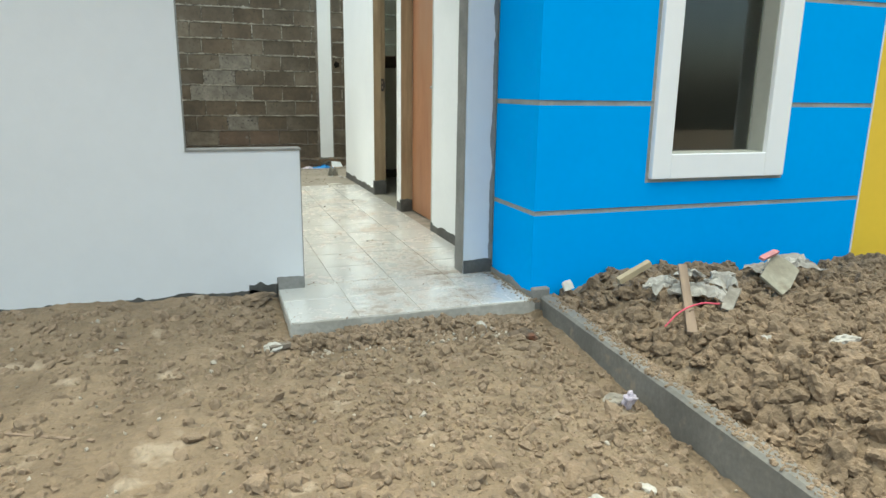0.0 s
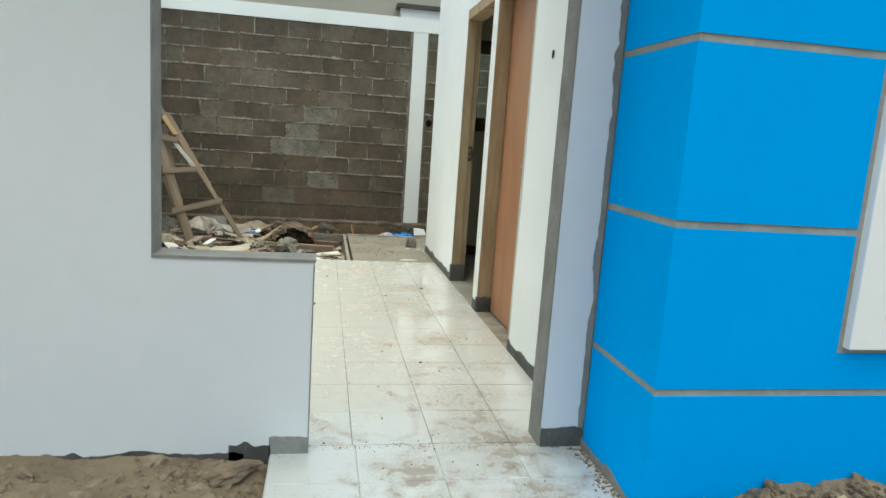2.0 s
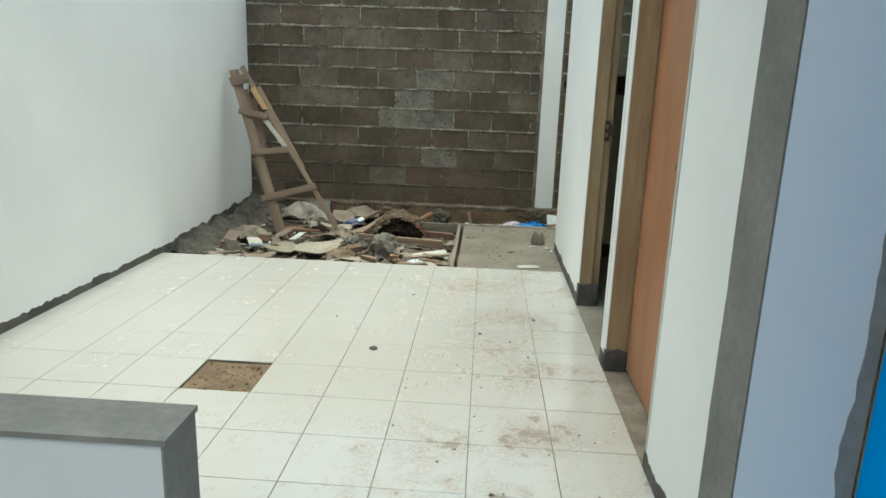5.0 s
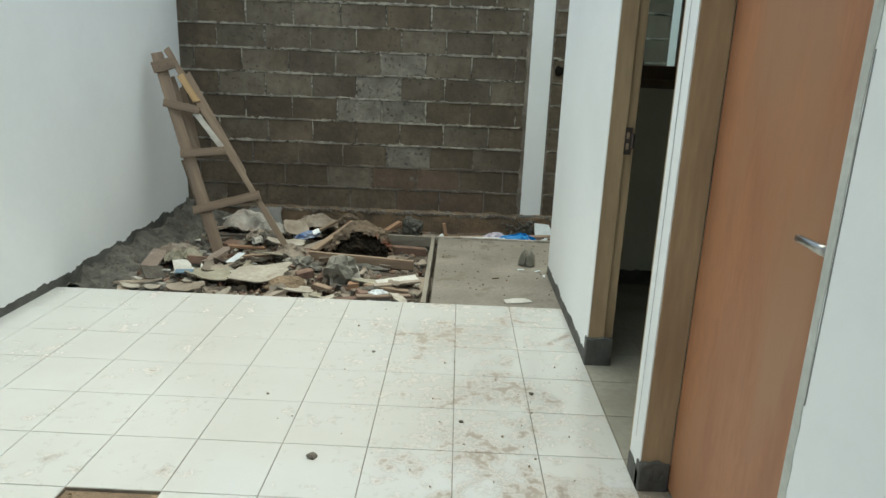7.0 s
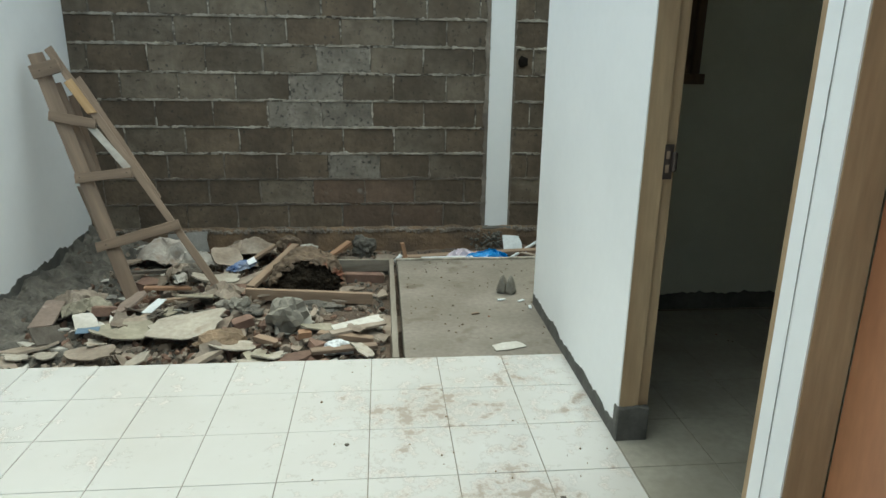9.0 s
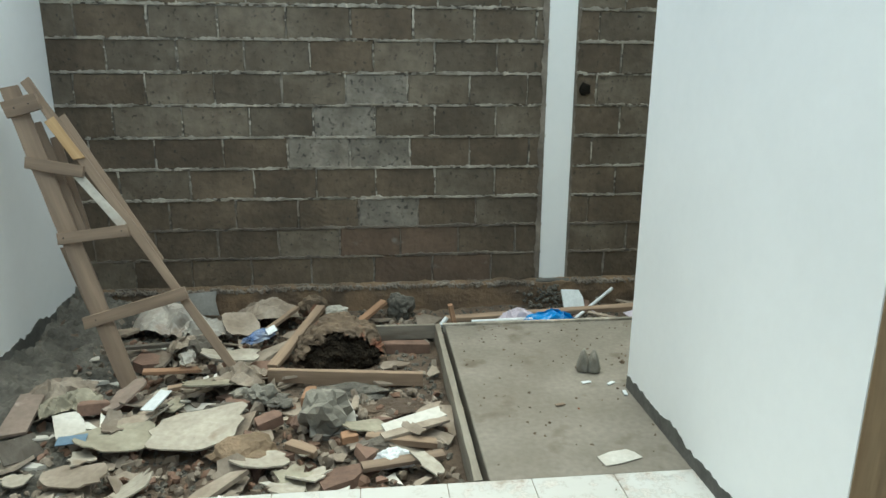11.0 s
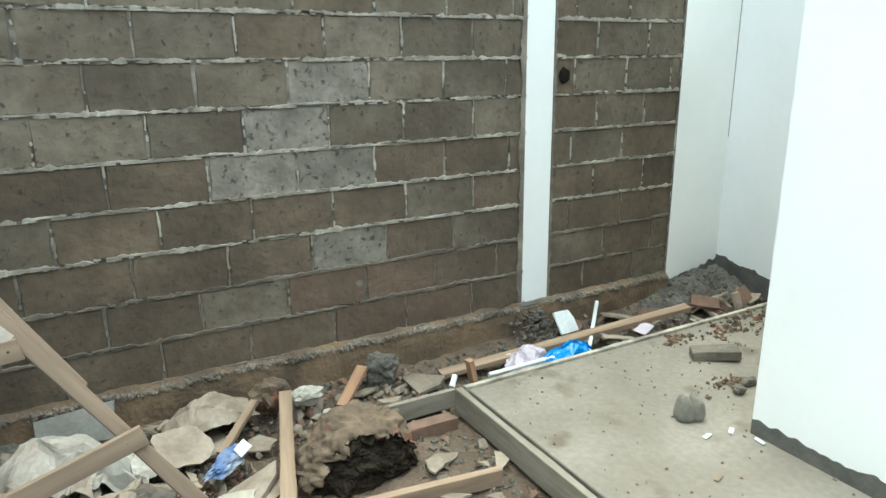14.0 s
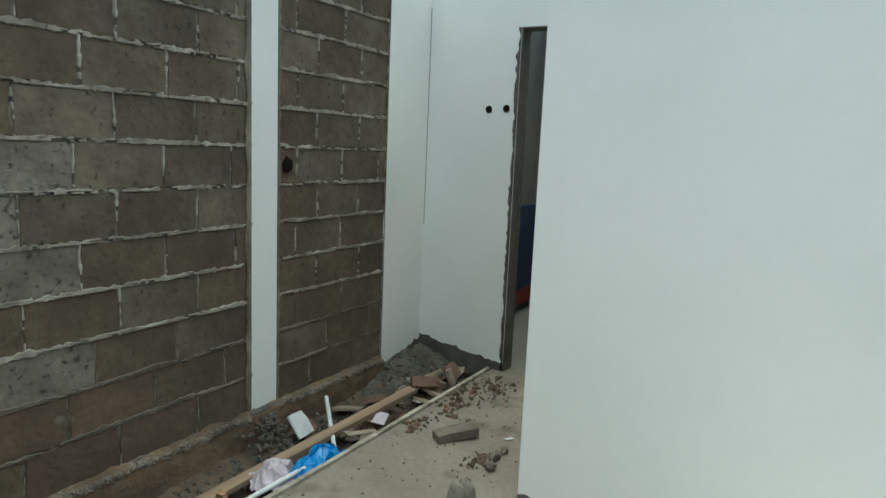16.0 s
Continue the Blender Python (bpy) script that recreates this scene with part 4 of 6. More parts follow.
stick("leg", (-1.325, 8.505, 1.315), (-0.815, 8.262, -0.12), 0.082, 0.024, M_WOOD, 0, "wide weathered board leg", 1)
stick("leg", (-1.262, 8.53, 1.345), (-0.325, 8.285, -0.04), 0.044, 0.03, M_WOOD, 0, "long square leg", 2)
stick("brace", (-1.225, 8.49, 1.155), (-1.03, 8.41, 0.62), 0.050, 0.022, M_WOOD, -0.030, "second board beside the wide leg", 14)
stick("brace", (-1.155, 8.50, 1.09), (-1.02, 8.42, 0.62), 0.045, 0.02, M_WOOD, -0.055, "short board behind the leg", 4, 0.01)
stick("brace", (-1.105, 8.50, 1.185), (-0.672, 8.40, 0.490), 0.034, 0.022, M_WOOD, -0.02, "thin stick", 3, 0.012)
stick("brace", (-1.120, 8.42, 0.565), (-0.915, 8.33, 0.06), 0.050, 0.018, M_WOOD, -0.03, "broken board behind the leg", 5, 0.015)
stick("splice", (-1.155, 8.49, 1.165), (-1.025, 8.455, 0.985), 0.048, 0.02, M_YELLOW_WOOD, 0.006, "split yellowish splint", 6, 0.02)
stick("splice", (-1.035, 8.45, 0.905), (-0.835, 8.405, 0.670), 0.042, 0.015, M_BAGW, 0.022, "white-smeared splint", 7, 0.01)
stick("rung", (-1.345, 8.487, 1.205), (-1.190, 8.487, 1.250), 0.080, 0.02, M_WOOD, 0.025, "short top rung", 8)
stick("rung", (-1.262, 8.45, 0.968), (-1.005, 8.445, 0.922), 0.055, 0.022, M_WOOD, 0.025, "rung nailed across", 9)
stick("rung", (-1.130, 8.39, 0.615), (-0.810, 8.395, 0.650), 0.056, 0.022, M_WOOD, 0.025, "rung nailed across", 10)
stick("rung", (-1.025, 8.32, 0.222), (-0.550, 8.345, 0.352), 0.058, 0.024, M_WOOD, 0.025, "rung nailed across", 11)
for x, y, z in ((-1.30, 8.487, 1.215), (-1.235, 8.487, 1.235), (-1.105, 8.39, 0.62), (-0.84, 8.395, 0.648), (-0.97, 8.32, 0.238), (-0.60, 8.345, 0.338)):
    nail(x, y, z, 0.036)

# ---- pit frame and broken ring ----
timber("board", (-0.175, 8.29, -0.070), (0.59, 8.205, -0.085), 0.03, 0.070, M_WOODL, label="pale cut timber board lying across the pit", category="board", seed=12)
timber("board", (-0.158, 8.325, -0.045), (0.035, 9.02, 0.02), 0.055, 0.028, M_WOODL, label="pale timber board with nails leaning on rubble", category="board", seed=13)

ring = root("broken_ring", (0.165, 8.58, -0.12), "broken rough masonry ring with a dark matted hollow", "masonry ring")
M_RING = material("rough_masonry", (0.17, 0.125, 0.085), (0.09, 0.066, 0.046), 0.95, scale=9, fine=40, bump=1.0, bump_scale=40, spots=(0.24, 0.10, 0.06), spot_scale=7, spot_at=0.58, depth=0.01)
bm = bmesh.new()
bmesh.ops.create_icosphere(bm, subdivisions=6, radius=1.0)
hollow_verts = set()
for v in bm.verts:
    p = v.co.copy()
    rough = 1 + 0.16 * noise.noise(p * 1.8 + Vector((4, 0, 0))) + 0.10 * noise.noise(p * 4.5) + 0.06 * noise.noise(p * 9)
    q = Vector((p.x * 0.215, p.y * 0.17, p.z * 0.19)) * rough
    if q.z < 0.02:
        q.x *= 1.08
    edge = (q.x - 0.015) ** 2 / 0.046 + (q.z + 0.07) ** 2 / 0.036 + 0.35 * noise.noise(Vector((p.x * 4, 2.0, p.z * 4))) + 0.25 * noise.noise(Vector((p.x * 13, 5.0, p.z * 9)))
    if p.y < 0 and edge < 1.0:
        q.y += 0.040 * min(1.0, (1 - edge) * 3.0) + 0.010 * noise.noise(Vector((p.x * 60, 1.0, p.z * 12)))
        hollow_verts.add(v)
    v.co = q
dark = [f for f in bm.faces if all(v in hollow_verts for v in f.verts)]
bm2 = bm.copy()
bm2.faces.ensure_lookup_table()
bm.faces.ensure_lookup_table()
dark_ids = {f.index for f in dark}
bmesh.ops.delete(bm, geom=dark, context="FACES_ONLY")
bmesh.ops.delete(bm2, geom=[f for f in bm2.faces if f.index not in dark_ids], context="FACES_ONLY")
for name, mesh, mat, label in (("ring_wall", bm, M_RING, "rough brown masonry with a reddish broken top"), ("hollow", bm2, M_MATTED, "black matted hollow")):
    ob = part(name, mesh, mat, ring, label)
    ob.matrix_basis = pose(0.0, -0.04, 0.06, -10, 0, 0)
for k, (x, y, z, s) in enumerate(((-0.12, 0.0, 0.17, 0.03), (-0.03, 0.02, 0.215, 0.036), (0.06, 0.02, 0.22, 0.03), (0.13, 0.0, 0.19, 0.034), (0.18, -0.03, 0.12, 0.03), (-0.2, 0.0, 0.07, 0.034), (0.02, -0.07, 0.205, 0.018))):
    bm = bmesh.new()
    lump(bm, (x, y, z), s, k + 40, 2, 0.8, (1.2, 1, 0.6))
    part("cap_lump", bm, M_RING, ring, "crumbling reddish lump")

# ---- rubbish in the yard ----
rnd = random.Random(11)


def yard_at(x, y):
    return yard_height(x, y)


def shard_proto(k, mat, r, thick, sides, curl=0.0):
    """A broken flat piece with an uneven outline."""
    q = random.Random(k)
    bm = bmesh.new()
    angles = sorted(q.uniform(0, 2 * math.pi) for _ in range(sides))
    asp = q.uniform(0.4, 0.9)
    pts = [(r * q.uniform(0.7, 1.15) * math.cos(a), r * asp * q.uniform(0.7, 1.15) * math.sin(a)) for a in angles]
    up = [bm.verts.new((x, y, thick / 2 + curl * x * x / r)) for x, y in pts]
    dn = [bm.verts.new((x * 1.01, y * 1.01, -thick / 2 + curl * x * x / r)) for x, y in pts]
    bm.faces.new(up)
    bm.faces.new(dn[::-1])
    n = len(pts)
    for i in range(n):
        bm.faces.new((up[i], up[(i + 1) % n], dn[(i + 1) % n], dn[i]))
    return bm


kinds = []
for k in range(8):
    kinds.append(("board_scrap", shard_proto(k, None, 0.075, 0.007, 7, 0.1), M_SHARD, "broken pale board scrap on the rubble", "board scrap", "scraps in the yard", 0.075))
for k in range(4):
    kinds.append(("tile_scrap", shard_proto(50 + k, None, 0.05, 0.007, 5), M_SHARDT, "broken off-white tile piece on the rubble", "tile piece", "scraps in the yard", 0.05))
for k in range(3):
    kinds.append(("brick_scrap", shard_proto(80 + k, None, 0.05, 0.02, 6), M_TERRA, "broken reddish brick piece on the rubble", "brick piece", "scraps in the yard", 0.05))
protos = []
for name, bm, mat, label, cat, grp, size in kinds:
    protos.append(thing(name, bm, mat, label, cat, grp))


def drop(ob, x, y, lift, tilt, turn, s=1.0, first=set()):
    z = yard_at(x, y) + lift
    m = pose(x, y, z, rnd.uniform(-tilt, tilt), rnd.uniform(-tilt, tilt), turn) @ Matrix.Scale(s, 4)
    if ob.name not in first:
        first.add(ob.name)
        ob.matrix_basis = m
        return ob
    return copy_thing(ob, m)


spots = []
for i in range(250):
    x, y = rnd.uniform(-1.12, 0.66), 7.27 + 1.85 * rnd.random() ** 1.35
    if (x + 0.0) > 0.0 and 7.95 < y < 8.7 and rnd.random() < 0.75:
        continue
    if abs(x - 0.16) < 0.22 and 8.3 < y < 8.8:
        continue
    k = rnd.choices(range(len(protos)), weights=[5] * 8 + [3] * 4 + [2] * 3)[0]
    drop(protos[k], x, y, 0.012 + 0.035 * rnd.random(), 16, rnd.uniform(0, 360), rnd.choice((0.5, 0.7, 0.9, 1.2, 1.6)))
for i in range(34):
    x, y = rnd.uniform(1.55, 2.75), rnd.uniform(8.80, 9.14)
    k = rnd.choices(range(len(protos)), weights=[1] * 8 + [1] * 4 + [9] * 3)[0]
    drop(protos[k], x, y, 0.012 + 0.03 * rnd.random(), 28, rnd.uniform(0, 360))

clods = []
for i in range(2600):
    x, y = rnd.uniform(-1.38, 0.68), rnd.uniform(7.22, 9.2)
    if abs(x - 0.16) < 0.2 and 8.25 < y < 8.7:
        continue
    clods.append((x, y, yard_at(x, y), rnd.uniform(0.004, 0.016) * (0.8 if x < -1.0 else 1)))
for i in range(1300):
    x, y = rnd.uniform(0.7, 2.96), rnd.uniform(8.75, 9.2)
    clods.append((x, y, yard_at(x, y), rnd.uniform(0.004, 0.014)))
mound = []
for i in range(420):
    x, y = rnd.gauss(2.78, 0.16), rnd.uniform(8.80, 9.24)
    if x < 2.96:
        mound.append((x, y, yard_at(x, y) + 0.01, 0.005 + 0.022 * rnd.random() ** 2.5))
scatter("mound_lumps", mound, M_BANK, "broken mortar lumps on the corner mound", "rubble", sub=2, jag=0.8, seed=91)
for i in range(16):
    drop(protos[rnd.choice((12, 13, 14, 0, 3))], rnd.uniform(2.5, 2.95), rnd.uniform(8.80, 9.0), 0.03 + 0.03 * rnd.random(), 40, rnd.uniform(0, 360), rnd.choice((0.7, 1.0, 1.3)))
flakes = []
for i in range(1700):
    x, y = rnd.uniform(-1.15, 0.67), rnd.uniform(7.26, 9.18)
    if x > -0.10 and 8.18 < y < 8.80 and (x < 0.38 or rnd.random() < 0.75):
        continue
    flakes.append((x, y, yard_at(x, y) + rnd.uniform(0.0, 0.03), rnd.uniform(0.006, 0.028)))
scatter("small_scraps", flakes[:1050], M_SHARD, "small broken scraps among the rubble", "scraps", sub=1, jag=1.1, seed=55)
scatter("red_crumbs", flakes[1050:], M_TERRAD, "small reddish brick crumbs among the rubble", "crumbs", sub=1, jag=0.8, seed=56)
grit = []
for i in range(420):
    x, y = 1.488 - abs(rnd.gauss(0, 0.035)), rnd.uniform(2.98, 3.75)
    if y > 3.55:
        x = 1.44 - abs(rnd.gauss(0, 0.06))
    grit.append((x, y, 0.0, rnd.uniform(0.002, 0.007)))
for i in range(260):
    x = rnd.uniform(0.31, 1.48)
    grit.append((x, 3.585 + rnd.gauss(0, 0.018) + 0.02 * fbm(x, 0, 4, 5), 0.0, rnd.uniform(0.001, 0.0035)))
for i in range(120):
    x, y = rnd.choice((0.31, 1.47)) + rnd.gauss(0, 0.03), rnd.uniform(2.97, 3.6)
    if 0.305 < x < 1.485:
        grit.append((x, y, 0.0, rnd.uniform(0.001, 0.003)))
scatter("mortar_grit", grit, M_CLOD2, "grey-brown grit along the step and pillar foot", "grit", sub=1, jag=0.7, seed=57)
scatter("yard_rubble", clods, M_BANK, "crumbs of mortar and soil in the back yard", "rubble", sub=2, jag=0.8, seed=3)


def slab_piece(name, size, at, angles, mat, label, cat, seed=1, group=""):
    q = random.Random(seed)
    bm = bmesh.new()
    a, b, c = (v / 2 for v in size)
    top = [(-a, -b), (-a * 0.3, -b * q.uniform(0.85, 1.1)), (a, -b * q.uniform(0.7, 1)), (a * q.uniform(0.8, 1.05), b * 0.2), (a * q.uniform(0.6, 1), b), (-a * 0.2, b * q.uniform(0.8, 1.1)), (-a, b * q.uniform(0.6, 1))]
    up, dn = [bm.verts.new((x, y, c)) for x, y in top], [bm.verts.new((x, y, -c)) for x, y in top]
    bm.faces.new(up)
    bm.faces.new(dn[::-1])
    for i in range(len(top)):
        j = (i + 1) % len(top)
        bm.faces.new((up[i], up[j], dn[j], dn[i]))
    bmesh.ops.bevel(bm, geom=list(bm.edges), offset=min(size) * 0.08, segments=1, affect="EDGES")
    ob = thing(name, bm, mat, label, cat, group)
    ob.matrix_basis = pose(*at, *angles)
    return ob


def torn_board(name, size, at, angles, mat, label, cat, seed=1, group="", curl=0.10, jag=0.16):
    """A broken sheet: an uneven outline, torn corners and a slight warp."""
    q = random.Random(seed)
    a, b, c = size[0] / 2, size[1] / 2, size[2] / 2
    n, power = 22, q.uniform(3.0, 5.0)
    outline = []
    for k in range(n):
        w = 2 * math.pi * (k + q.uniform(-0.3, 0.3)) / n
        r = (abs(math.cos(w)) ** power + abs(math.sin(w)) ** power) ** (-1 / power)
        r *= 1 + jag * q.uniform(-1, 0.5) * (1.6 if q.random() < 0.2 else 0.8)
        outline.append((a * r * math.cos(w), b * r * math.sin(w)))
    skew, ph = q.uniform(-0.35, 0.35), q.uniform(0, 9)

    def warp(x, y):
        return curl * (x * x / a - a * 0.3) + 0.07 * a * noise.noise(Vector((x / a + ph, y / b, seed))) + 0.12 * y * x / a

    bm = bmesh.new()
    levels = []
    for side in (1, -1):
        rings = []
        for f in (1.0, 0.62, 0.28):
            rings.append([bm.verts.new((x * f + skew * y * f, y * f, warp(x * f, y * f) + side * c)) for x, y in outline])
        for r0, r1 in zip(rings, rings[1:]):
            for k in range(n):
                bm.faces.new((r0[k], r0[(k + 1) % n], r1[(k + 1) % n], r1[k]))
        bm.faces.new(rings[-1])
        levels.append(rings[0])
    for k in range(n):
        bm.faces.new((levels[0][k], levels[0][(k + 1) % n], levels[1][(k + 1) % n], levels[1][k]))
    ob = thing(name, bm, mat, label, cat, group)
    ob.matrix_basis = pose(*at, *angles)
    return ob


def rock(name, at, size, squash, seed, mat, label, cat, jag=0.45, turn=0.0, sub=3, group=""):
    bm = bmesh.new()
    lump(bm, (0, 0, 0), size, seed, sub, jag, squash, turn)
    ob = thing(name, bm, mat, label, cat, group)
    ob.location = at
    return ob


def rag(name, at, w, h, rise, seed, mat, label, cat, turn=0.0, fold=0.05):
    """A creased piece of sacking or plastic lying in folds."""
    nx, ny = 26, 18
    verts = []
    for j in range(ny + 1):
        for i in range(nx + 1):
            u, v = i / nx - 0.5, j / ny - 0.5
            p = Vector((u * 3.1 + seed, v * 3.1, seed * 0.7))
            ridge = 1 - 2.2 * abs(noise.noise(p * 1.25))
            fine = 1 - 2.0 * abs(noise.noise(p * 3.3))
            edge = 1 + 0.28 * noise.noise(Vector((math.atan2(v, u) * 1.3, seed, 0)))
            x = u * w * edge + fold * noise.noise(p * 0.9 + Vector((9, 0, 0)))
            y = v * h * edge + fold * noise.noise(p * 0.9 + Vector((0, 9, 0)))
            z = rise * max(0.0, 1 - 3.2 * (u * u + v * v)) + fold * 0.55 * ridge + fold * 0.16 * fine
            verts.append((x, y, max(-0.02, z)))
    faces = [(j * (nx + 1) + i, j * (nx + 1) + i + 1, (j + 1) * (nx + 1) + i + 1, (j + 1) * (nx + 1) + i) for j in range(ny) for i in range(nx)]
    me = bpy.data.meshes.new(name)
    me.from_pydata(verts, [], faces)
    me.materials.append(mat)
    ob = tagged(new(name, me), label, cat)
    ob.matrix_basis = pose(*at, 0, 0, turn)
    sol = ob.modifiers.new("thickness", "SOLIDIFY")
    sol.thickness = 0.002
    return ob


torn_board("board_sheet", (0.38, 0.28, 0.007), (-0.37, 7.74, -0.035), (5, -3, 6), M_SHEET, "large broken pale board sheet on the rubble", "board sheet", 3)
torn_board("board_sheet", (0.30, 0.20, 0.007), (-0.70, 7.71, -0.050), (3, 5, 18), M_OLIVE, "olive-beige broken board sheet on the rubble", "board sheet", 5)
torn_board("board_sheet", (0.24, 0.11, 0.010), (-0.765, 8.02, -0.015), (-8, -14, 58), M_PINKB, "pinkish brown board piece propped by the trestle foot", "board sheet", 7)
slab_piece("plank_piece", (0.11, 0.34, 0.014), (-1.135, 7.90, -0.020), (6, 3, 8), M_PINKB, "broad brown plank end lying in the rubble", "plank", 16)
slab_piece("tile_piece", (0.11, 0.17, 0.008), (-0.915, 7.81, -0.035), (10, 6, 28), M_SHARDT, "marbled white tile piece in the rubble", "tile piece", 17)
slab_piece("tile_piece", (0.13, 0.05, 0.008), (-1.02, 7.72, -0.040), (-12, 4, 14), M_SHARDT, "broken white tile edge in the rubble", "tile piece", 18)
slab_piece("white_card", (0.075, 0.13, 0.005), (-0.595, 7.93, 0.0), (18, -8, -32), M_PIPE, "clean white card lying on a board sheet", "card", 19)
slab_piece("blue_scrap", (0.11, 0.06, 0.004), (-0.85, 7.68, -0.03), (6, 0, 8), M_BLUEG, "dull blue plastic scrap in the rubble", "plastic scrap", 20)
torn_board("board_sheet", (0.34, 0.14, 0.007), (-0.38, 8.15, -0.020), (-7, 6, 34), M_OLIVE, "broken beige board sheet behind the large one", "board sheet", 21)
torn_board("board_sheet", (0.30, 0.10, 0.010), (-0.38, 8.42, -0.010), (8, 3, -3), M_SHEET, "pale curled board strip by the trestle foot", "board sheet", 22)
torn_board("board_sheet", (0.20, 0.17, 0.007), (-0.41, 8.84, 0.0), (28, 10, 12), M_SHARD, "three-cornered pale board piece by the sack", "board sheet", 23)
torn_board("board_sheet", (0.22, 0.12, 0.007), (-0.10, 7.50, -0.055), (-6, 8, 12), M_SHEET, "pale board piece near the tiled edge", "board sheet", 24)
torn_board("board_sheet", (0.26, 0.13, 0.007), (-0.75, 7.46, -0.055), (6, -8, -16), M_SHARD, "brownish board piece near the tiled edge", "board sheet", 25)
torn = random.Random(77)
for k in range(34):
    x, y = torn.uniform(-1.12, 0.62), torn.uniform(7.30, 8.35)
    if x > -0.12 and y > 7.75:
        continue
    w = torn.uniform(0.10, 0.22)
    torn_board("board_scrap", (w, w * torn.uniform(0.35, 0.8), 0.006), (x, y, yard_height(x, y) + torn.uniform(0.045, 0.085)), (torn.uniform(-15, 15), torn.uniform(-15, 15), torn.uniform(0, 180)),
               torn.choice((M_SHARD, M_SHARD, M_OLIVE, M_SHEET)), "torn pale board scrap curled on the rubble", "board scrap", 200 + k, "scraps in the yard", curl=torn.uniform(-0.1, 0.35), jag=0.3)
slab_piece("red_strip", (0.27, 0.05, 0.016), (-0.63, 8.29, -0.025), (0, 4, 9), M_WOODO, "reddish broken timber strip on the rubble", "timber strip", 26)
slab_piece("brick_piece", (0.11, 0.065, 0.05), (-0.10, 7.80, -0.055), (6, -10, 24), M_TERRA, "broken orange brick piece in the rubble", "brick piece", 27)
slab_piece("brick_piece", (0.06, 0.12, 0.05), (0.05, 8.05, -0.075), (4, 0, -8), M_WOODO, "cut orange timber block behind the pit board", "timber block", 28)
slab_piece("brick_piece", (0.13, 0.09, 0.05), (-0.88, 7.96, -0.035), (-10, 12, 30), M_TERRA, "rounded reddish brick piece in the rubble", "brick piece", 29)
slab_piece("brick_piece", (0.27, 0.07, 0.06), (0.53, 8.66, -0.105), (0, 3, 2), M_TERRA, "dull red brick lying under the grey board", "brick piece", 30)
slab_piece("board_strip", (0.28, 0.075, 0.012), (0.52, 7.735, -0.050), (12, -4, 20), M_SHARDT, "pale grey board strip near the slab", "board strip", 32)
slab_piece("board_strip", (0.30, 0.05, 0.028), (0.46, 7.625, -0.075), (0, 3, -12), M_WOODL, "pale split timber offcut near the slab", "offcut", 37)
slab_piece("board_strip", (0.15, 0.05, 0.028), (0.06, 7.60, -0.075), (0, 0, -36), M_WOODL, "pale short timber offcut near the tiles", "offcut", 38)
slab_piece("board_strip", (0.07, 0.06, 0.035), (0.245, 7.66, -0.07), (0, 0, 10), M_WOODO, "small orange timber block near the tiles", "timber block", 39)
rag("husk", (-1.06, 8.09, -0.05), 0.28, 0.20, 0.05, 71, M_SHARD, "curled brown bark-like husk on the rubble", "husk", 5, 0.06)
rag("husk", (-0.98, 7.97, -0.05), 0.22, 0.14, 0.05, 73, M_OLIVE, "torn curled paper sacking on the rubble", "husk", 30, 0.06)
rag("husk", (-0.28, 8.20, -0.05), 0.20, 0.16, 0.05, 75, M_SHARD, "torn curled board paper on the rubble", "husk", -20, 0.06)
rag("husk", (-0.62, 8.62, -0.05), 0.22, 0.16, 0.05, 77, M_SHARD, "torn brown sacking below the trestle rung", "husk", 12, 0.06)
rag("wrapper", (-0.57, 8.36, -0.01), 0.09, 0.14, 0.03, 79, M_BAGW, "small crumpled white wrapper by the trestle foot", "wrapper", 12, 0.03)

slab_piece("grey_board", (0.30, 0.15, 0.008), (-0.74, 9.17, 0.015), (72, 0, -3), M_CEMENT, "flat grey-green board leaning on the footing", "board sheet", 8)
slab_piece("grey_board", (0.20, 0.11, 0.008), (-1.02, 7.63, -0.03), (50, 20, 70), M_STONE, "dark board piece standing in the rubble", "board sheet", 9)
slab_piece("concrete_chunk", (0.20, 0.15, 0.055), (0.17, 7.80, -0.055), (58, 4, 10), M_STEP, "broken grey concrete chunk standing on edge", "concrete chunk", 10)
rock("clay_rock", (-0.15, 7.60, -0.085), 0.12, (1.1, 0.75, 0.6), 4, M_CLOD, "large brown clay lump among scraps", "rock")
rock("dark_rock", (-0.56, 8.58, -0.03), 0.085, (1.0, 0.7, 0.75), 7, M_STONE, "dark rounded rock beside a sack", "rock")
rock("pale_rock", (0.36, 7.62, -0.09), 0.06, (1.2, 0.8, 0.5), 8, M_STONE, "flat grey stone near the tiles", "rock")
rock("concrete_chunk", (0.13, 7.78, -0.012), 0.098, (1.05, 0.7, 1.0), 52, M_CHUNK, "broken grey concrete chunk in front of the pit", "concrete chunk", jag=0.6, sub=3)
rock("brick_lump", (0.03, 7.81, -0.075), 0.05, (0.8, 0.9, 0.8), 53, M_TERRA, "reddish masonry stuck to the concrete chunk", "rock")
rock("mortar_rock", (-0.17, 8.04, -0.05), 0.055, (1.1, 0.8, 0.8), 54, M_CHUNK, "rough grey mortar rock on the rubble", "rock", jag=0.8)
rock("mortar_rock", (-0.25, 8.06, -0.06), 0.04, (1.1, 0.8, 0.7), 55, M_CHUNK, "small rough mortar rock on the rubble", "rock", jag=0.8)
rock("mortar_rock", (-0.08, 8.00, -0.075), 0.045, (1.2, 0.8, 0.6), 56, M_BANK, "dark mortar rock beside the pit board", "rock", jag=0.8)
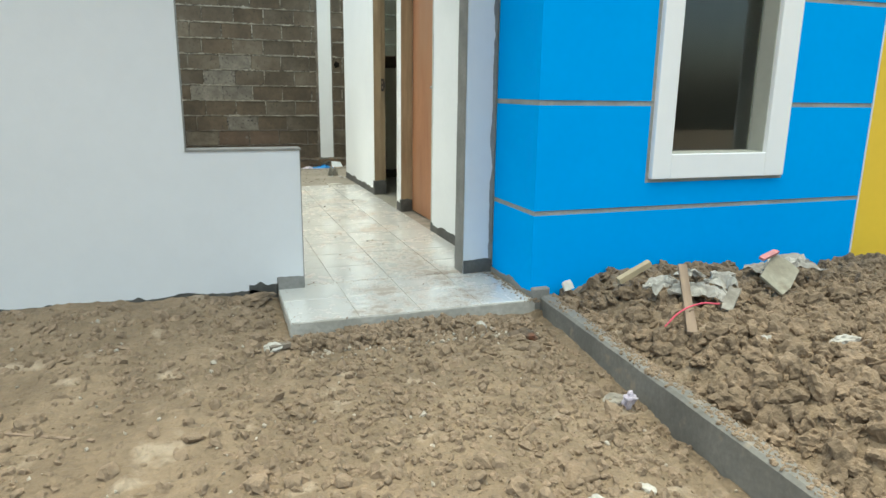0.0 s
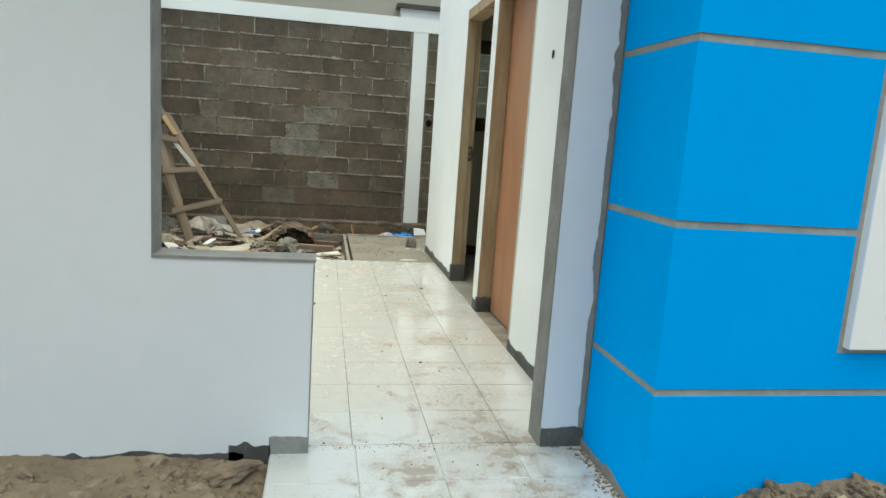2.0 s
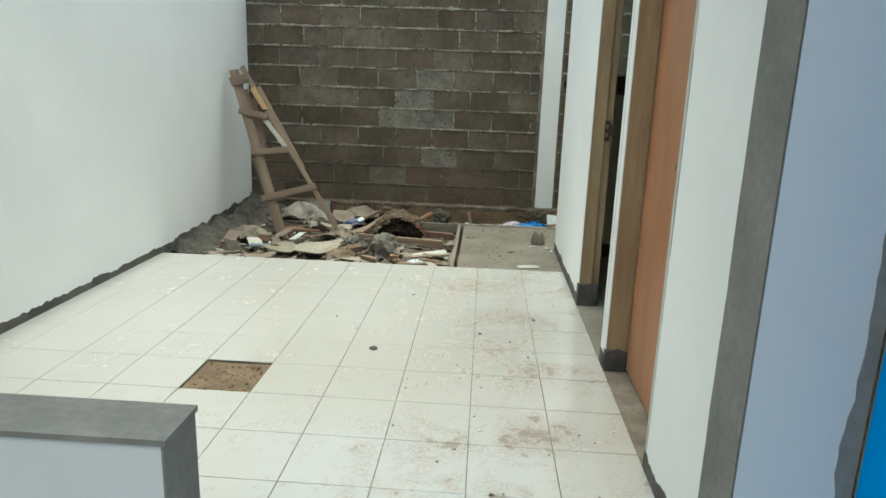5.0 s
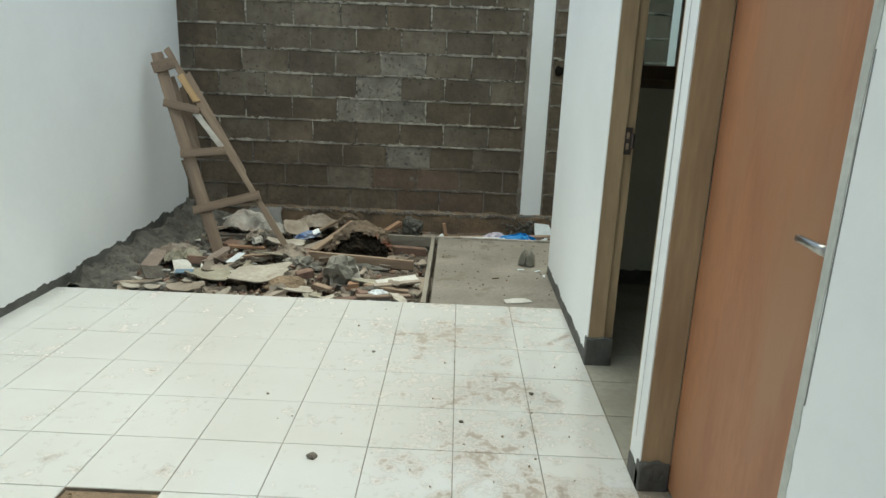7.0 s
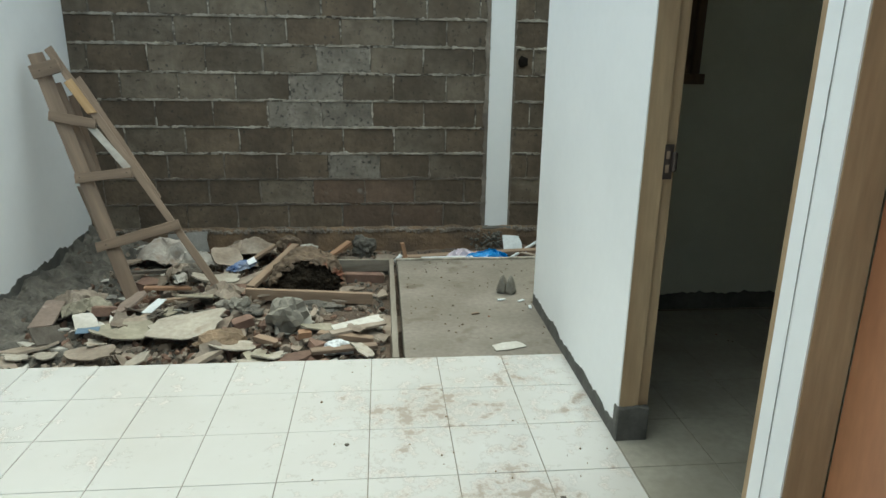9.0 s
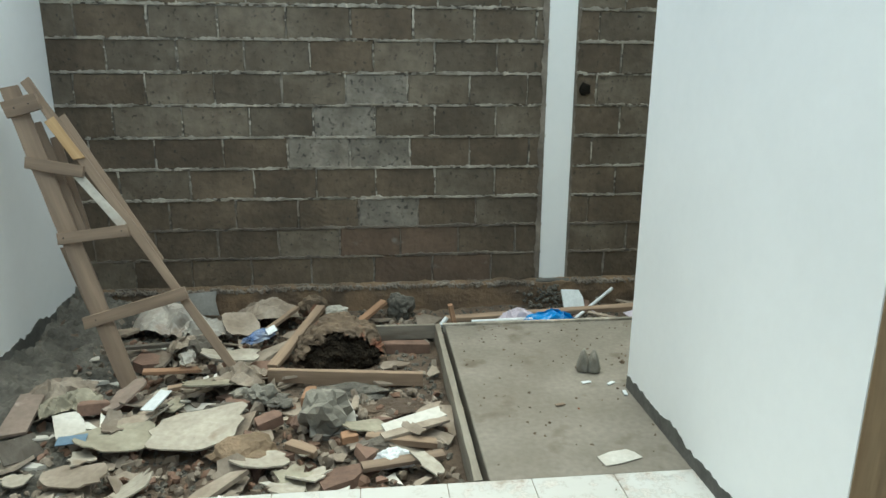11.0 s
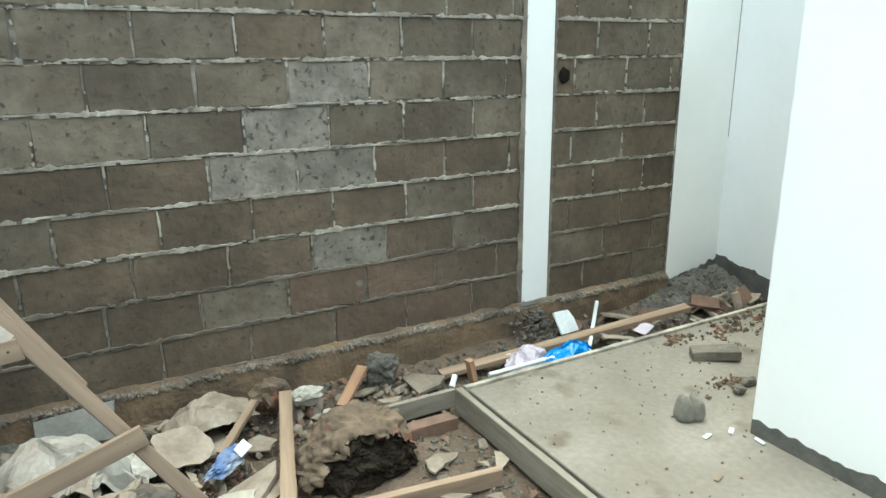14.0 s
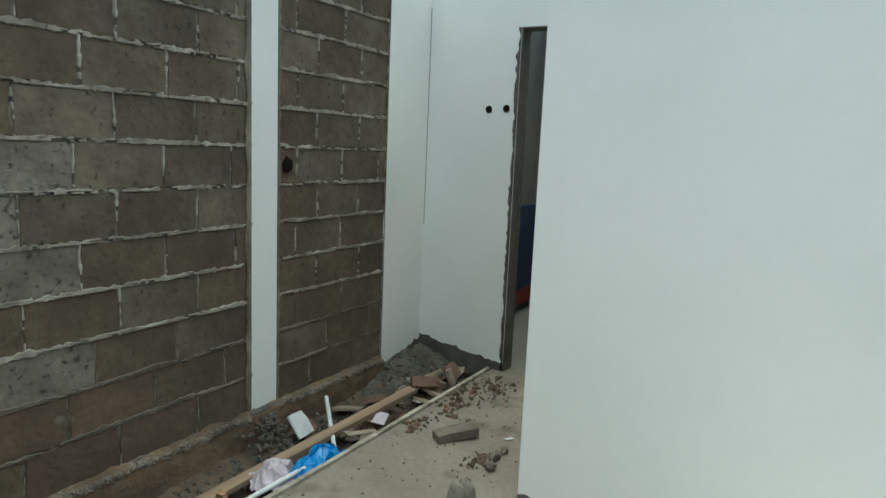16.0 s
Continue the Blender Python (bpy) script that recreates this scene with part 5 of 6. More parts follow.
rock("mortar_rock", (-0.63, 7.99, -0.065), 0.04, (1.1, 0.8, 0.7), 57, M_STONE, "brown stony lump under the card", "rock", jag=0.8)
rock("mortar_rock", (-0.30, 7.92, -0.055), 0.05, (1.6, 0.7, 0.6), 58, M_STONE, "dark stone between the board sheets", "rock", jag=0.6)
rock("mortar_patch", (0.22, 8.15, -0.115), 0.13, (1.3, 0.55, 0.24), 59, M_BANK, "grey mortar spill behind the pit board", "mortar", jag=0.5, sub=4)
rock("mortar_patch", (0.42, 7.98, -0.120), 0.13, (1.2, 0.6, 0.18), 60, M_PIT, "grey mortar spill in the bare pit", "mortar", jag=0.55, sub=4)
rock("mortar_patch", (0.52, 9.10, -0.03), 0.085, (0.9, 0.6, 1.0), 61, M_BANK, "dark mortar lump stuck to the footing", "mortar", jag=0.55, sub=4)
rock("brick_lump", (-0.02, 9.08, 0.0), 0.085, (0.9, 0.7, 0.9), 9, M_RING, "reddish broken masonry lump by the footing", "rock")
rock("grey_lump", (0.13, 9.02, -0.01), 0.06, (1.2, 0.8, 0.7), 10, M_STEP, "pale grey mortar lump by the footing", "rock")
timber("offcut", (0.25, 8.93, -0.06), (0.415, 9.09, 0.02), 0.05, 0.022, M_WOODO, label="orange timber offcut leaning on rubble", category="offcut", seed=21)
timber("offcut", (0.825, 8.76, -0.07), (0.788, 8.755, 0.105), 0.04, 0.025, M_WOODO, label="short orange timber peg standing by the slab", category="offcut", seed=22)
timber("offcut", (-0.28, 8.80, -0.05), (-0.10, 9.0, 0.03), 0.035, 0.02, M_WOODL, label="pale timber offcut on the rubble", category="offcut", seed=23)
timber("offcut", (0.30, 7.42, -0.06), (0.62, 7.50, -0.07), 0.05, 0.018, M_WOOD, label="flat weathered offcut near the tiles", category="offcut", seed=24)
timber("offcut", (0.38, 7.62, -0.055), (0.66, 7.74, -0.05), 0.05, 0.014, M_SHARD, label="pale flat strip near the slab", category="offcut", seed=25)
timber("offcut", (-1.05, 8.60, -0.03), (-0.66, 8.66, -0.035), 0.03, 0.02, M_STONE, label="dark stick lying behind the trestle", category="offcut", seed=26)
timber("offcut", (-0.62, 8.16, -0.06), (-0.28, 8.26, -0.05), 0.04, 0.02, M_WOODL, label="short pale stick on the rubble", category="offcut", seed=28)
timber("plank", (0.79, 9.03, -0.085), (2.28, 8.862, 0.03), 0.065, 0.026, M_WOODL, label="long pale brown plank lying over the rubbish", category="plank", seed=27)


def crumple(name, at, size, seed, mat, label, cat, squash=(1, 1, 0.5), turn=0, jag=0.9, parent=None):
    """Crushed plastic: a folded, creased lump."""
    bm = bmesh.new()
    made = bmesh.ops.create_icosphere(bm, subdivisions=4, radius=1.0)["verts"]
    for v in made:
        p = v.co.copy()
        d = 1 + jag * 0.5 * noise.noise(p * 1.2 + Vector((seed, 0, 0))) + jag * 0.45 * abs(noise.noise(p * 2.7 + Vector((0, seed, 0)))) + 0.16 * abs(noise.noise(p * 7 + Vector((0, 0, seed))))
        v.co = Vector((p.x * squash[0], p.y * squash[1], max(-0.25, p.z) * squash[2])) * d * size
    ob = thing(name, bm, mat, label, cat) if parent is None else part(name, bm, mat, parent, label)
    ob.matrix_basis = pose(*at, 0, 0, turn)
    return ob


crumple("plastic_scrap", (0.42, 7.50, -0.09), 0.055, 15, M_PIPE, "small crumpled white plastic scrap", "plastic scrap", (1.1, 0.8, 0.8))
crumple("snack_packet", (-0.28, 8.70, -0.03), 0.058, 18, material("deep_blue_wrapper", (0.04, 0.11, 0.30), (0.30, 0.34, 0.42), 0.4, scale=11), "crushed blue and white packet", "packet", (1.5, 0.6, 0.5), 40)
slab_piece("packet_flap", (0.06, 0.05, 0.004), (-0.215, 8.715, 0.005), (35, -10, 30), M_PIPE, "white flap of a crushed packet", "packet flap", 31)


def tube(name, p, q, r, mat, label, category):
    bm = bmesh.new()
    d = (Vector(q) - Vector(p)).length
    rings = [[bm.verts.new((x, rr * math.cos(2 * math.pi * i / 14), rr * math.sin(2 * math.pi * i / 14))) for i in range(14)] for x, rr in ((-d / 2, r), (d / 2, r), (d / 2, r * 0.8), (-d / 2, r * 0.8))]
    for a, b in zip(rings, rings[1:] + rings[:1]):
        for i in range(14):
            bm.faces.new((a[i], a[(i + 1) % 14], b[(i + 1) % 14], b[i]))
    ob = thing(name, bm, mat, label, category, smooth=False)
    ob.matrix_basis = beam_pose(p, q)
    return ob


rag("plastic_bag", (1.38, 8.80, -0.06), 0.33, 0.15, 0.07, 3, M_BAG, "crumpled bright blue plastic bag in the rubbish", "plastic bag", 8, 0.06)
rag("plastic_bag", (1.20, 8.88, -0.08), 0.24, 0.16, 0.07, 7, M_BAGP, "crumpled pale lilac plastic bag under the plank", "plastic bag", 20, 0.05)
rag("sack", (-0.80, 8.93, -0.08), 0.34, 0.26, 0.13, 9, M_SACK, "crumpled dirty white cement sack with faded print", "sack", -30, 0.09)
rag("sack", (-0.60, 8.82, -0.08), 0.18, 0.24, 0.08, 12, M_BAGW, "crumpled dirty white sack end", "sack", 30, 0.08)
rag("cement_sack", (-0.28, 9.05, -0.04), 0.36, 0.20, 0.09, 14, M_SHARD, "stiff grey-brown paper sack curled by the footing", "sack", 8, 0.04)
tube("plastic_pipe", (1.505, 8.79, -0.05), (1.90, 9.18, 0.03), 0.011, M_PIPE, "thin white plastic pipe standing in the rubbish", "pipe")
tube("plastic_pipe", (0.92, 8.80, -0.02), (1.45, 8.775, -0.005), 0.011, M_PIPE, "thin white plastic pipe lying by the slab", "pipe")
tube("pipe_stub", (0.74, 8.83, -0.05), (0.78, 8.87, -0.02), 0.014, M_PIPE, "short white pipe stub in the rubbish", "pipe")
slab_piece("white_board", (0.15, 0.13, 0.010), (1.62, 9.11, -0.01), (52, 8, 12), M_PIPE, "clean white board offcut leaning on the rubbish", "board offcut", 33)
slab_piece("paper_scrap", (0.14, 0.08, 0.003), (1.72, 8.95, -0.03), (20, 12, 60), M_BAGP, "pale blue paper scrap in the rubbish", "paper scrap", 34)
slab_piece("paper_scrap", (0.12, 0.07, 0.003), (1.92, 8.83, -0.01), (8, -6, 20), M_BAGP, "pale folded paper scrap under the plank", "paper scrap", 35)
slab_piece("paper_scrap", (0.16, 0.06, 0.004), (1.70, 8.79, 0.0), (-8, 4, -30), M_SHARD, "curved pale scrap at the slab edge", "paper scrap", 36)
slab_piece("broken_brick", (0.17, 0.07, 0.03), (2.47, 8.90, 0.01), (50, 10, -35), M_TERRA, "broken orange roof tile piece standing in rubble", "brick piece", 41)
slab_piece("broken_brick", (0.14, 0.10, 0.03), (2.70, 8.83, 0.03), (60, 0, 10), M_TERRA, "broken orange brick piece by the slab edge", "brick piece", 42)
slab_piece("broken_brick", (0.05, 0.11, 0.025), (2.62, 8.80, 0.02), (70, 0, 5), M_SHARD, "pale clay piece beside broken bricks", "brick piece", 43)

# on the slab
bm = bmesh.new()
for sx in (-1, 1):
    made = lump(bm, (0, 0, 0), 1.0, 5 + sx, 3, 0.16)
    for v in made:
        x, y, z = v.co
        taper = 0.85 - 0.62 * z
        v.co = Vector((max(-0.85, min(0.85, x)) * 0.036 * taper + sx * 0.024, max(-0.8, min(0.8, y)) * 0.05, (max(-0.7, min(0.9, z)) + 0.7) * 0.066))
cleft = thing("cleft_stone", bm, M_CHUNK, "cleft grey-brown stone on the concrete slab", "stone", smooth=False)
cleft.matrix_basis = pose(1.38, 8.05, 0.0, 0, 0, -18)
slab_piece("flat_stone", (0.22, 0.10, 0.045), (1.925, 8.38, 0.024), (0, -4, -38), M_STONE, "flat broken brown stone on the slab", "stone", 14)
rock("clod", (1.73, 8.09, 0.012), 0.03, (1, 0.8, 0.8), 15, M_STONE, "small dark clod on the slab", "clod", group="clods on the slab")
rock("clod", (1.83, 8.12, 0.012), 0.032, (1.2, 0.8, 0.7), 16, M_STONE, "small dark clod on the slab", "clod", group="clods on the slab")
rock("clod", (1.92, 8.11, 0.01), 0.024, (1.2, 0.8, 0.7), 17, M_STONE, "small dark clod on the slab", "clod", group="clods on the slab")
crumbs = []
for i in range(420):
    cx, cy, cs = rnd.choice(((2.25, 8.58, 0.10), (2.45, 8.62, 0.12), (2.6, 8.5, 0.12), (1.95, 8.62, 0.06), (1.75, 8.17, 0.06), (2.7, 8.65, 0.15)))
    x, y = rnd.gauss(cx, cs), rnd.gauss(cy, cs * 0.5)
    if y < 8.69 and x < 2.95:
        crumbs.append((x, y, 0.0, rnd.uniform(0.003, 0.022) * (0.9 if rnd.random() < 0.2 else 0.35)))
for i in range(260):
    x, y = rnd.uniform(0.8, 3.0), rnd.uniform(7.25, 8.68)
    crumbs.append((x, y, -0.003, rnd.uniform(0.002, 0.006)))
scatter("slab_crumbs", crumbs, M_RING, "dark soil crumbs scattered on the slab", "crumbs", sub=2, jag=0.8, seed=9)
for i, (x, y, a, mt) in enumerate(((1.44, 7.90, 30, M_PIPE), (1.47, 7.80, 80, M_PIPE), (1.33, 7.92, 10, M_PIPE), (2.06, 8.15, 140, M_PIPE), (2.45, 8.35, 50, M_WOODL), (1.15, 7.72, 15, M_WOOD))):
    slab_piece("scrap", (0.045, 0.018, 0.004), (x, y, 0.002), (0, 0, a), mt, "small pale scrap lying on the slab", "scrap", 60 + i, "scraps on the slab")
slab_piece("sachet", (0.16, 0.075, 0.003), (1.26, 7.30, 0.001), (0, 0, 12), M_SHARDT, "flattened clear plastic sachet on the slab", "sachet", 70)

# clods and chips on the tiled floor
specks = []
for i in range(170):
    x, y = rnd.gauss(1.0, 0.35), rnd.uniform(3.0, 7.15)
    if 0.46 < x < 1.34 or (y > 3.7 and -1.3 < x < 1.47):
        specks.append((x, y, 0.001, rnd.uniform(0.0015, 0.0055)))
scatter("floor_crumbs", specks, M_CLOD2, "crumbs of soil trodden onto the tiles", "crumbs", seed=13)
for i, (x, y, s) in enumerate(((0.42, 5.62, 0.016), (0.93, 5.9, 0.009), (1.22, 6.15, 0.009), (0.15, 6.05, 0.006), (0.52, 6.5, 0.008), (0.98, 4.5, 0.007))):
    rock("soil_lump", (x, y, s * 0.4), s, (1.1, 0.9, 0.6), 20 + i, M_STONE, "small soil lump dropped on the tiles", "soil lump", sub=2, group="lumps on the tiles")
scatter("bed_crumbs", [(rnd.uniform(-0.28, -0.02), rnd.uniform(5.12, 5.38), -0.012, rnd.uniform(0.002, 0.011)) for i in range(90)], M_CLOD2, "crumbs in the gap of a missing tile", "crumbs", sub=1, jag=0.7, seed=83)
boxes("bed", [(-0.298, -0.002, 5.102, 5.398, -0.0155, -0.012)], M_CLOD, "sandy bed where a floor tile is missing")

# ---- soil outside ----
def ground_at(x, y):
    return ground_height(x, y)


heap, heap_big = [], []
for i in range(5200):
    x, y = rnd.uniform(1.56, 3.85), rnd.uniform(0.6, 3.04)
    s = 0.006 + 0.036 * rnd.random() ** 2.2
    heap.append((x, y, ground_at(x, y) + s * 0.2, s))
scatter("heap_clods", [p for p in heap if p[3] >= 0.024], M_CLOD, "heap of broken brown clay clods along the blue wall", "soil clods", sub=3, jag=0.6, seed=21)
scatter("heap_crumbs", [p for p in heap if p[3] < 0.024], M_CLOD, "crumbled brown clay on the soil heap", "soil clods", sub=2, jag=0.6, seed=22)
big = []
for k in range(6):
    bm = bmesh.new()
    lump(bm, (0, 0, 0), 0.055, 100 + k, 3, 0.55, (1.1, 0.85, 0.75))
    for v in bm.verts:
        v.co *= 1 + 0.05 * noise.noise(v.co * 90) + 0.05 * noise.noise(v.co * 200)
    big.append(thing("clod", bm, M_CLOD, "large rough clay clod on the soil heap", "clod", "clods on the soil heap"))
used = set()
for i in range(260):
    x, y = rnd.uniform(1.62, 3.8), rnd.uniform(1.0, 3.0)
    ob = big[i % 6]
    m = pose(x, y, ground_at(x, y) + 0.012, rnd.uniform(0, 360), rnd.uniform(0, 360), rnd.uniform(0, 360))
    m = m @ Matrix.Scale(rnd.uniform(0.45, 1.0), 4)
    if ob.name not in used:
        used.add(ob.name)
        ob.matrix_basis = m
    else:
        c = ob.copy()
        scene.collection.objects.link(c)
        c.matrix_basis = m
near = []
for i in range(30000):
    x, y = rnd.uniform(-2.6, 1.45), rnd.uniform(0.45, 3.5)
    if x > kerb_x(y) - 0.005 or (x > 0.27 and y > 3.0):
        continue
    dense = fbm(x, y, 2.2, 12, 2) + (0.6 if x > 0.0 else 0) + (0.3 if y > 2.6 else 0)
    if dense < rnd.uniform(-0.5, 0.8):
        continue
    s = 0.003 + (0.020 if x < 0.2 else 0.017) * rnd.random() ** (4.0 if x < 0.2 else 2.6)
    near.append((x, y, ground_at(x, y) - s * (0.25 if x < 0.2 else 0.0), s))
for i in range(800):
    x, y = rnd.uniform(0.32, 1.42), 2.99 - abs(rnd.gauss(0, 0.06))
    s = rnd.uniform(0.005, 0.022)
    near.append((x, y, ground_at(x, y) + rnd.uniform(0, 0.02), s))
scatter("soil_crumbs", [p for p in near if p[3] < 0.008], M_SOIL, "loose crumbs on the trodden soil", "soil crumbs", sub=1, jag=0.6, seed=31)
scatter("soil_clumps", [p for p in near if p[3] >= 0.008], M_CLOD2, "loose clumps on the trodden soil", "soil clumps", sub=2, jag=0.6, seed=33)
kerb_soil = []
for i in range(5200):
    y = rnd.uniform(0.5, 2.95)
    t = rnd.random() ** 0.8
    if fbm(t * 0.2, y, 5, 3) + 0.5 * t > rnd.uniform(-0.3, 1.1) - 0.2 * (y < 2.3):
        kerb_soil.append((kerb_x(y) + 0.006 + 0.066 * t, y, 0.011, 0.0015 + 0.008 * rnd.random() ** 2.5))
scatter("kerb_crumbs", kerb_soil, M_CLOD2, "soil crumbs lying along the kerb top", "soil crumbs", sub=1, jag=0.5, seed=35)
lumps = []
for i in range(1500):
    x, y = rnd.uniform(-2.4, 1.35), rnd.uniform(0.5, 3.45)
    if (x > 0.27 and y > 2.95) or fbm(x, y, 2.0, 22, 2) < rnd.uniform(-0.35, 0.5):
        continue
    s = 0.010 + 0.026 * rnd.random() ** 2
    lumps.append((x, y, ground_at(x, y), s))
scatter("soil_lumps", lumps, M_CLOD2, "rounded half-buried lumps of the trodden soil", "soil clumps", sub=2, jag=0.42, seed=37, smooth=False)
chips = []
for i in range(900):
    x, y = rnd.uniform(-2.4, 1.4), rnd.uniform(0.6, 3.4)
    if x > kerb_x(y) - 0.01 or (x > 0.27 and y > 3.0):
        continue
    if rnd.random() < 0.45:
        x, y = rnd.uniform(0.35, 1.4), rnd.uniform(2.75, 3.0)
    chips.append((x, y, ground_at(x, y) + 0.003, 0.002 + 0.009 * rnd.random() ** 2))
scatter("stone_chips", chips, M_CHIP, "pale mortar chips strewn on the soil", "stone chips", sub=1, jag=0.8, seed=41)
for i, (x, y, s, mt) in enumerate(((1.30, 2.78, 0.06, M_RING), (1.12, 2.86, 0.035, M_STEP), (0.22, 2.9, 0.035, M_STEP), (1.36, 2.15, 0.035, M_MORTAR), (0.98, 1.75, 0.06, M_CLOD), (1.12, 1.62, 0.028, M_STEP), (0.95, 1.60, 0.03, M_STEP), (-0.35, 1.9, 0.04, M_CLOD), (-0.75, 2.3, 0.045, M_CLOD), (0.1, 2.0, 0.03, M_CLOD))):
    rock("ground_stone", (x, y, ground_at(x, y) + s * 0.15), s, (1.15, 0.85, 0.55), 120 + i, mt, "half-buried stone on the trodden soil", "stone", turn=i, group="stones on the soil")
rock("flat_stone", (0.20, 3.42, 0.0), 0.075, (1.2, 0.55, 0.35), 77, M_CLOD, "flat clay flake beside the step", "stone", turn=0.6)
slab_piece("timber_chip", (0.09, 0.04, 0.02), (0.25, 2.90, -0.052), (0, 0, 12), M_SHARD, "pale flat chip beside the step", "chip", 78)
timber("thin_stick", (-0.62, 2.45, -0.068), (-0.36, 2.33, -0.072), 0.012, 0.008, M_WOODL, label="thin dry stick on the soil", category="stick", seed=51)
timber("thin_stick", (0.50, 2.93, -0.050), (0.80, 2.90, -0.050), 0.012, 0.008, M_WOOD, label="thin brown stick in front of the step", category="stick", seed=52)
timber("offcut", (1.775, 2.78, 0.135), (1.925, 2.765, 0.215), 0.036, 0.026, M_PALE_WOOD, label="short pale timber offcut on the soil heap", category="offcut", seed=53)
timber("stake", (1.735, 2.215, 0.085), (2.012, 2.645, 0.225), 0.036, 0.016, M_WOODL, label="flat reddish timber stake lying on the soil heap", category="stake", seed=54)
rag("cloth", (1.93, 2.66, 0.115), 0.20, 0.08, 0.04, 61, M_BAGW, "torn dirty white sacking on the soil heap", "cloth", 10, 0.05)
rag("cloth", (2.00, 2.50, 0.115), 0.24, 0.09, 0.04, 63, M_BAGW, "torn dirty white sacking strip on the soil heap", "cloth", -48, 0.05)
rag("cloth", (2.17, 2.57, 0.125), 0.17, 0.11, 0.05, 65, M_BAGW, "torn dirty white sacking on the soil heap", "cloth", 35, 0.05)
rag("cloth", (2.14, 2.74, 0.13), 0.12, 0.06, 0.03, 66, M_BAGW, "small scrap of white sacking on the soil heap", "cloth", 0, 0.03)
rag("cloth", (2.70, 2.72, 0.125), 0.36, 0.14, 0.06, 67, M_BAGW, "pale crumpled sacking at the top of the heap", "cloth", 0, 0.06)
slab_piece("shell_scrap", (0.12, 0.05, 0.018), (2.02, 2.34, 0.160), (10, -40, 28), M_MORTAR, "upturned pale mortar shell on the soil heap", "mortar piece", 85)
slab_piece("bucket_scrap", (0.20, 0.15, 0.012), (2.45, 2.52, 0.19), (38, -20, 20), M_OLIVE, "bent grey-green sheet scrap standing on the heap", "sheet scrap", 86)
slab_piece("plastic_scrap", (0.12, 0.03, 0.014), (2.43, 2.57, 0.265), (20, -10, 12), M_PINKL, "pale pink scrap on the bent sheet", "plastic scrap", 87)
rock("clear_plastic", (1.375, 2.08, -0.075), 0.024, (1, 0.8, 1), 88, M_BAGP, "crumpled clear plastic on the trodden soil", "plastic scrap", jag=0.9)
slab_piece("tile_chip", (0.07, 0.05, 0.008), (1.645, 3.01, 0.06), (60, 0, 20), M_SHARDT, "pale broken tile chip by the blue wall", "tile piece", 81)
rock("ground_stone", (1.93, 2.05, 0.09), 0.03, (1, 0.8, 0.8), 131, M_STEP, "pale grey stone on the soil heap", "stone", group="stones on the heap")
rock("ground_stone", (2.2, 1.95, 0.10), 0.045, (1.4, 0.6, 0.5), 132, M_BAGW, "pale lump on the soil heap", "stone", group="stones on the heap")
cu = bpy.data.curves.new("pink_string", "CURVE")
cu.dimensions, cu.bevel_depth, cu.bevel_resolution = "3D", 0.0035, 3
sp = cu.splines.new("BEZIER")
sp.bezier_points.add(3)
for bp_, co in zip(sp.bezier_points, ((1.685, 2.315, 0.085), (1.76, 2.325, 0.135), (1.86, 2.330, 0.158), (1.96, 2.338, 0.145))):
    bp_.co, bp_.handle_left_type, bp_.handle_right_type = co, "AUTO", "AUTO"
cu.materials.append(M_PINK)
tagged(new("pink_string", cu), "bright pink plastic string across the stake", "string")

# ---- block wall pieces ----
special = {(7, 0.218): M_BLOCK_L, (6, 0.020): M_BLOCK_L, (5, 0.232): M_BLOCK_L, (5, -0.141): M_BLOCK_L, (3, 0.274): M_BLOCK_L, (2, 0.153): M_BLOCK_R, (2, 0.531): M_BLOCK_R, (1, 0.36): M_BLOCK_R, (1, 0.736): M_BLOCK_R}
wall_back = bpy.data.objects["wall_back"]


def block_mesh(w, h, seed):
    """A rough block face, proud of the mortar, with broken edges."""
    rnd = random.Random(seed)
    bm = bmesh.new()
    k = 9
    j = lambda: rnd.uniform(-1, 1) * 0.0055  # noqa: E731
    outline = [(w * i / k, j()) for i in range(k)] + [(w + j(), 0), (w + j(), h * 0.5)] + [(w - w * i / k, h + j()) for i in range(k)] + [(j(), h), (j(), h * 0.5)]
    back = [bm.verts.new((x, 0.02, z)) for x, z in outline]
    edge = [bm.verts.new((x, 0.004 if rnd.random() < 0.8 else 0.012, z)) for x, z in outline]
    inner = [bm.verts.new((w / 2 + (x - w / 2) * 0.965, rnd.uniform(-0.002, 0.0), h / 2 + (z - h / 2) * 0.93)) for x, z in outline]
    n = len(outline)
    for a, b in ((back, edge), (edge, inner)):
        for i in range(n):
            bm.faces.new((a[i], a[(i + 1) % n], b[(i + 1) % n], b[i]))
    bm.faces.new(inner)
    bmesh.ops.recalc_face_normals(bm, faces=bm.faces)
    me = bpy.data.meshes.new("block")
    bm.to_mesh(me)
    bm.free()
    return me


cache = {}


def lay_block(x0, x1, z0, z1, mat, seed):
    key = (round(x1 - x0, 3), round(z1 - z0, 3), seed % 5, mat.name)
    if key not in cache:
        cache[key] = block_mesh(x1 - x0, z1 - z0, seed)
        cache[key].materials.append(mat)
    ob = new("block", cache[key])
    ob.parent = wall_back
    ob.location = (x0, 9.272 + 0.002 * math.sin(seed * 5.1), z0)


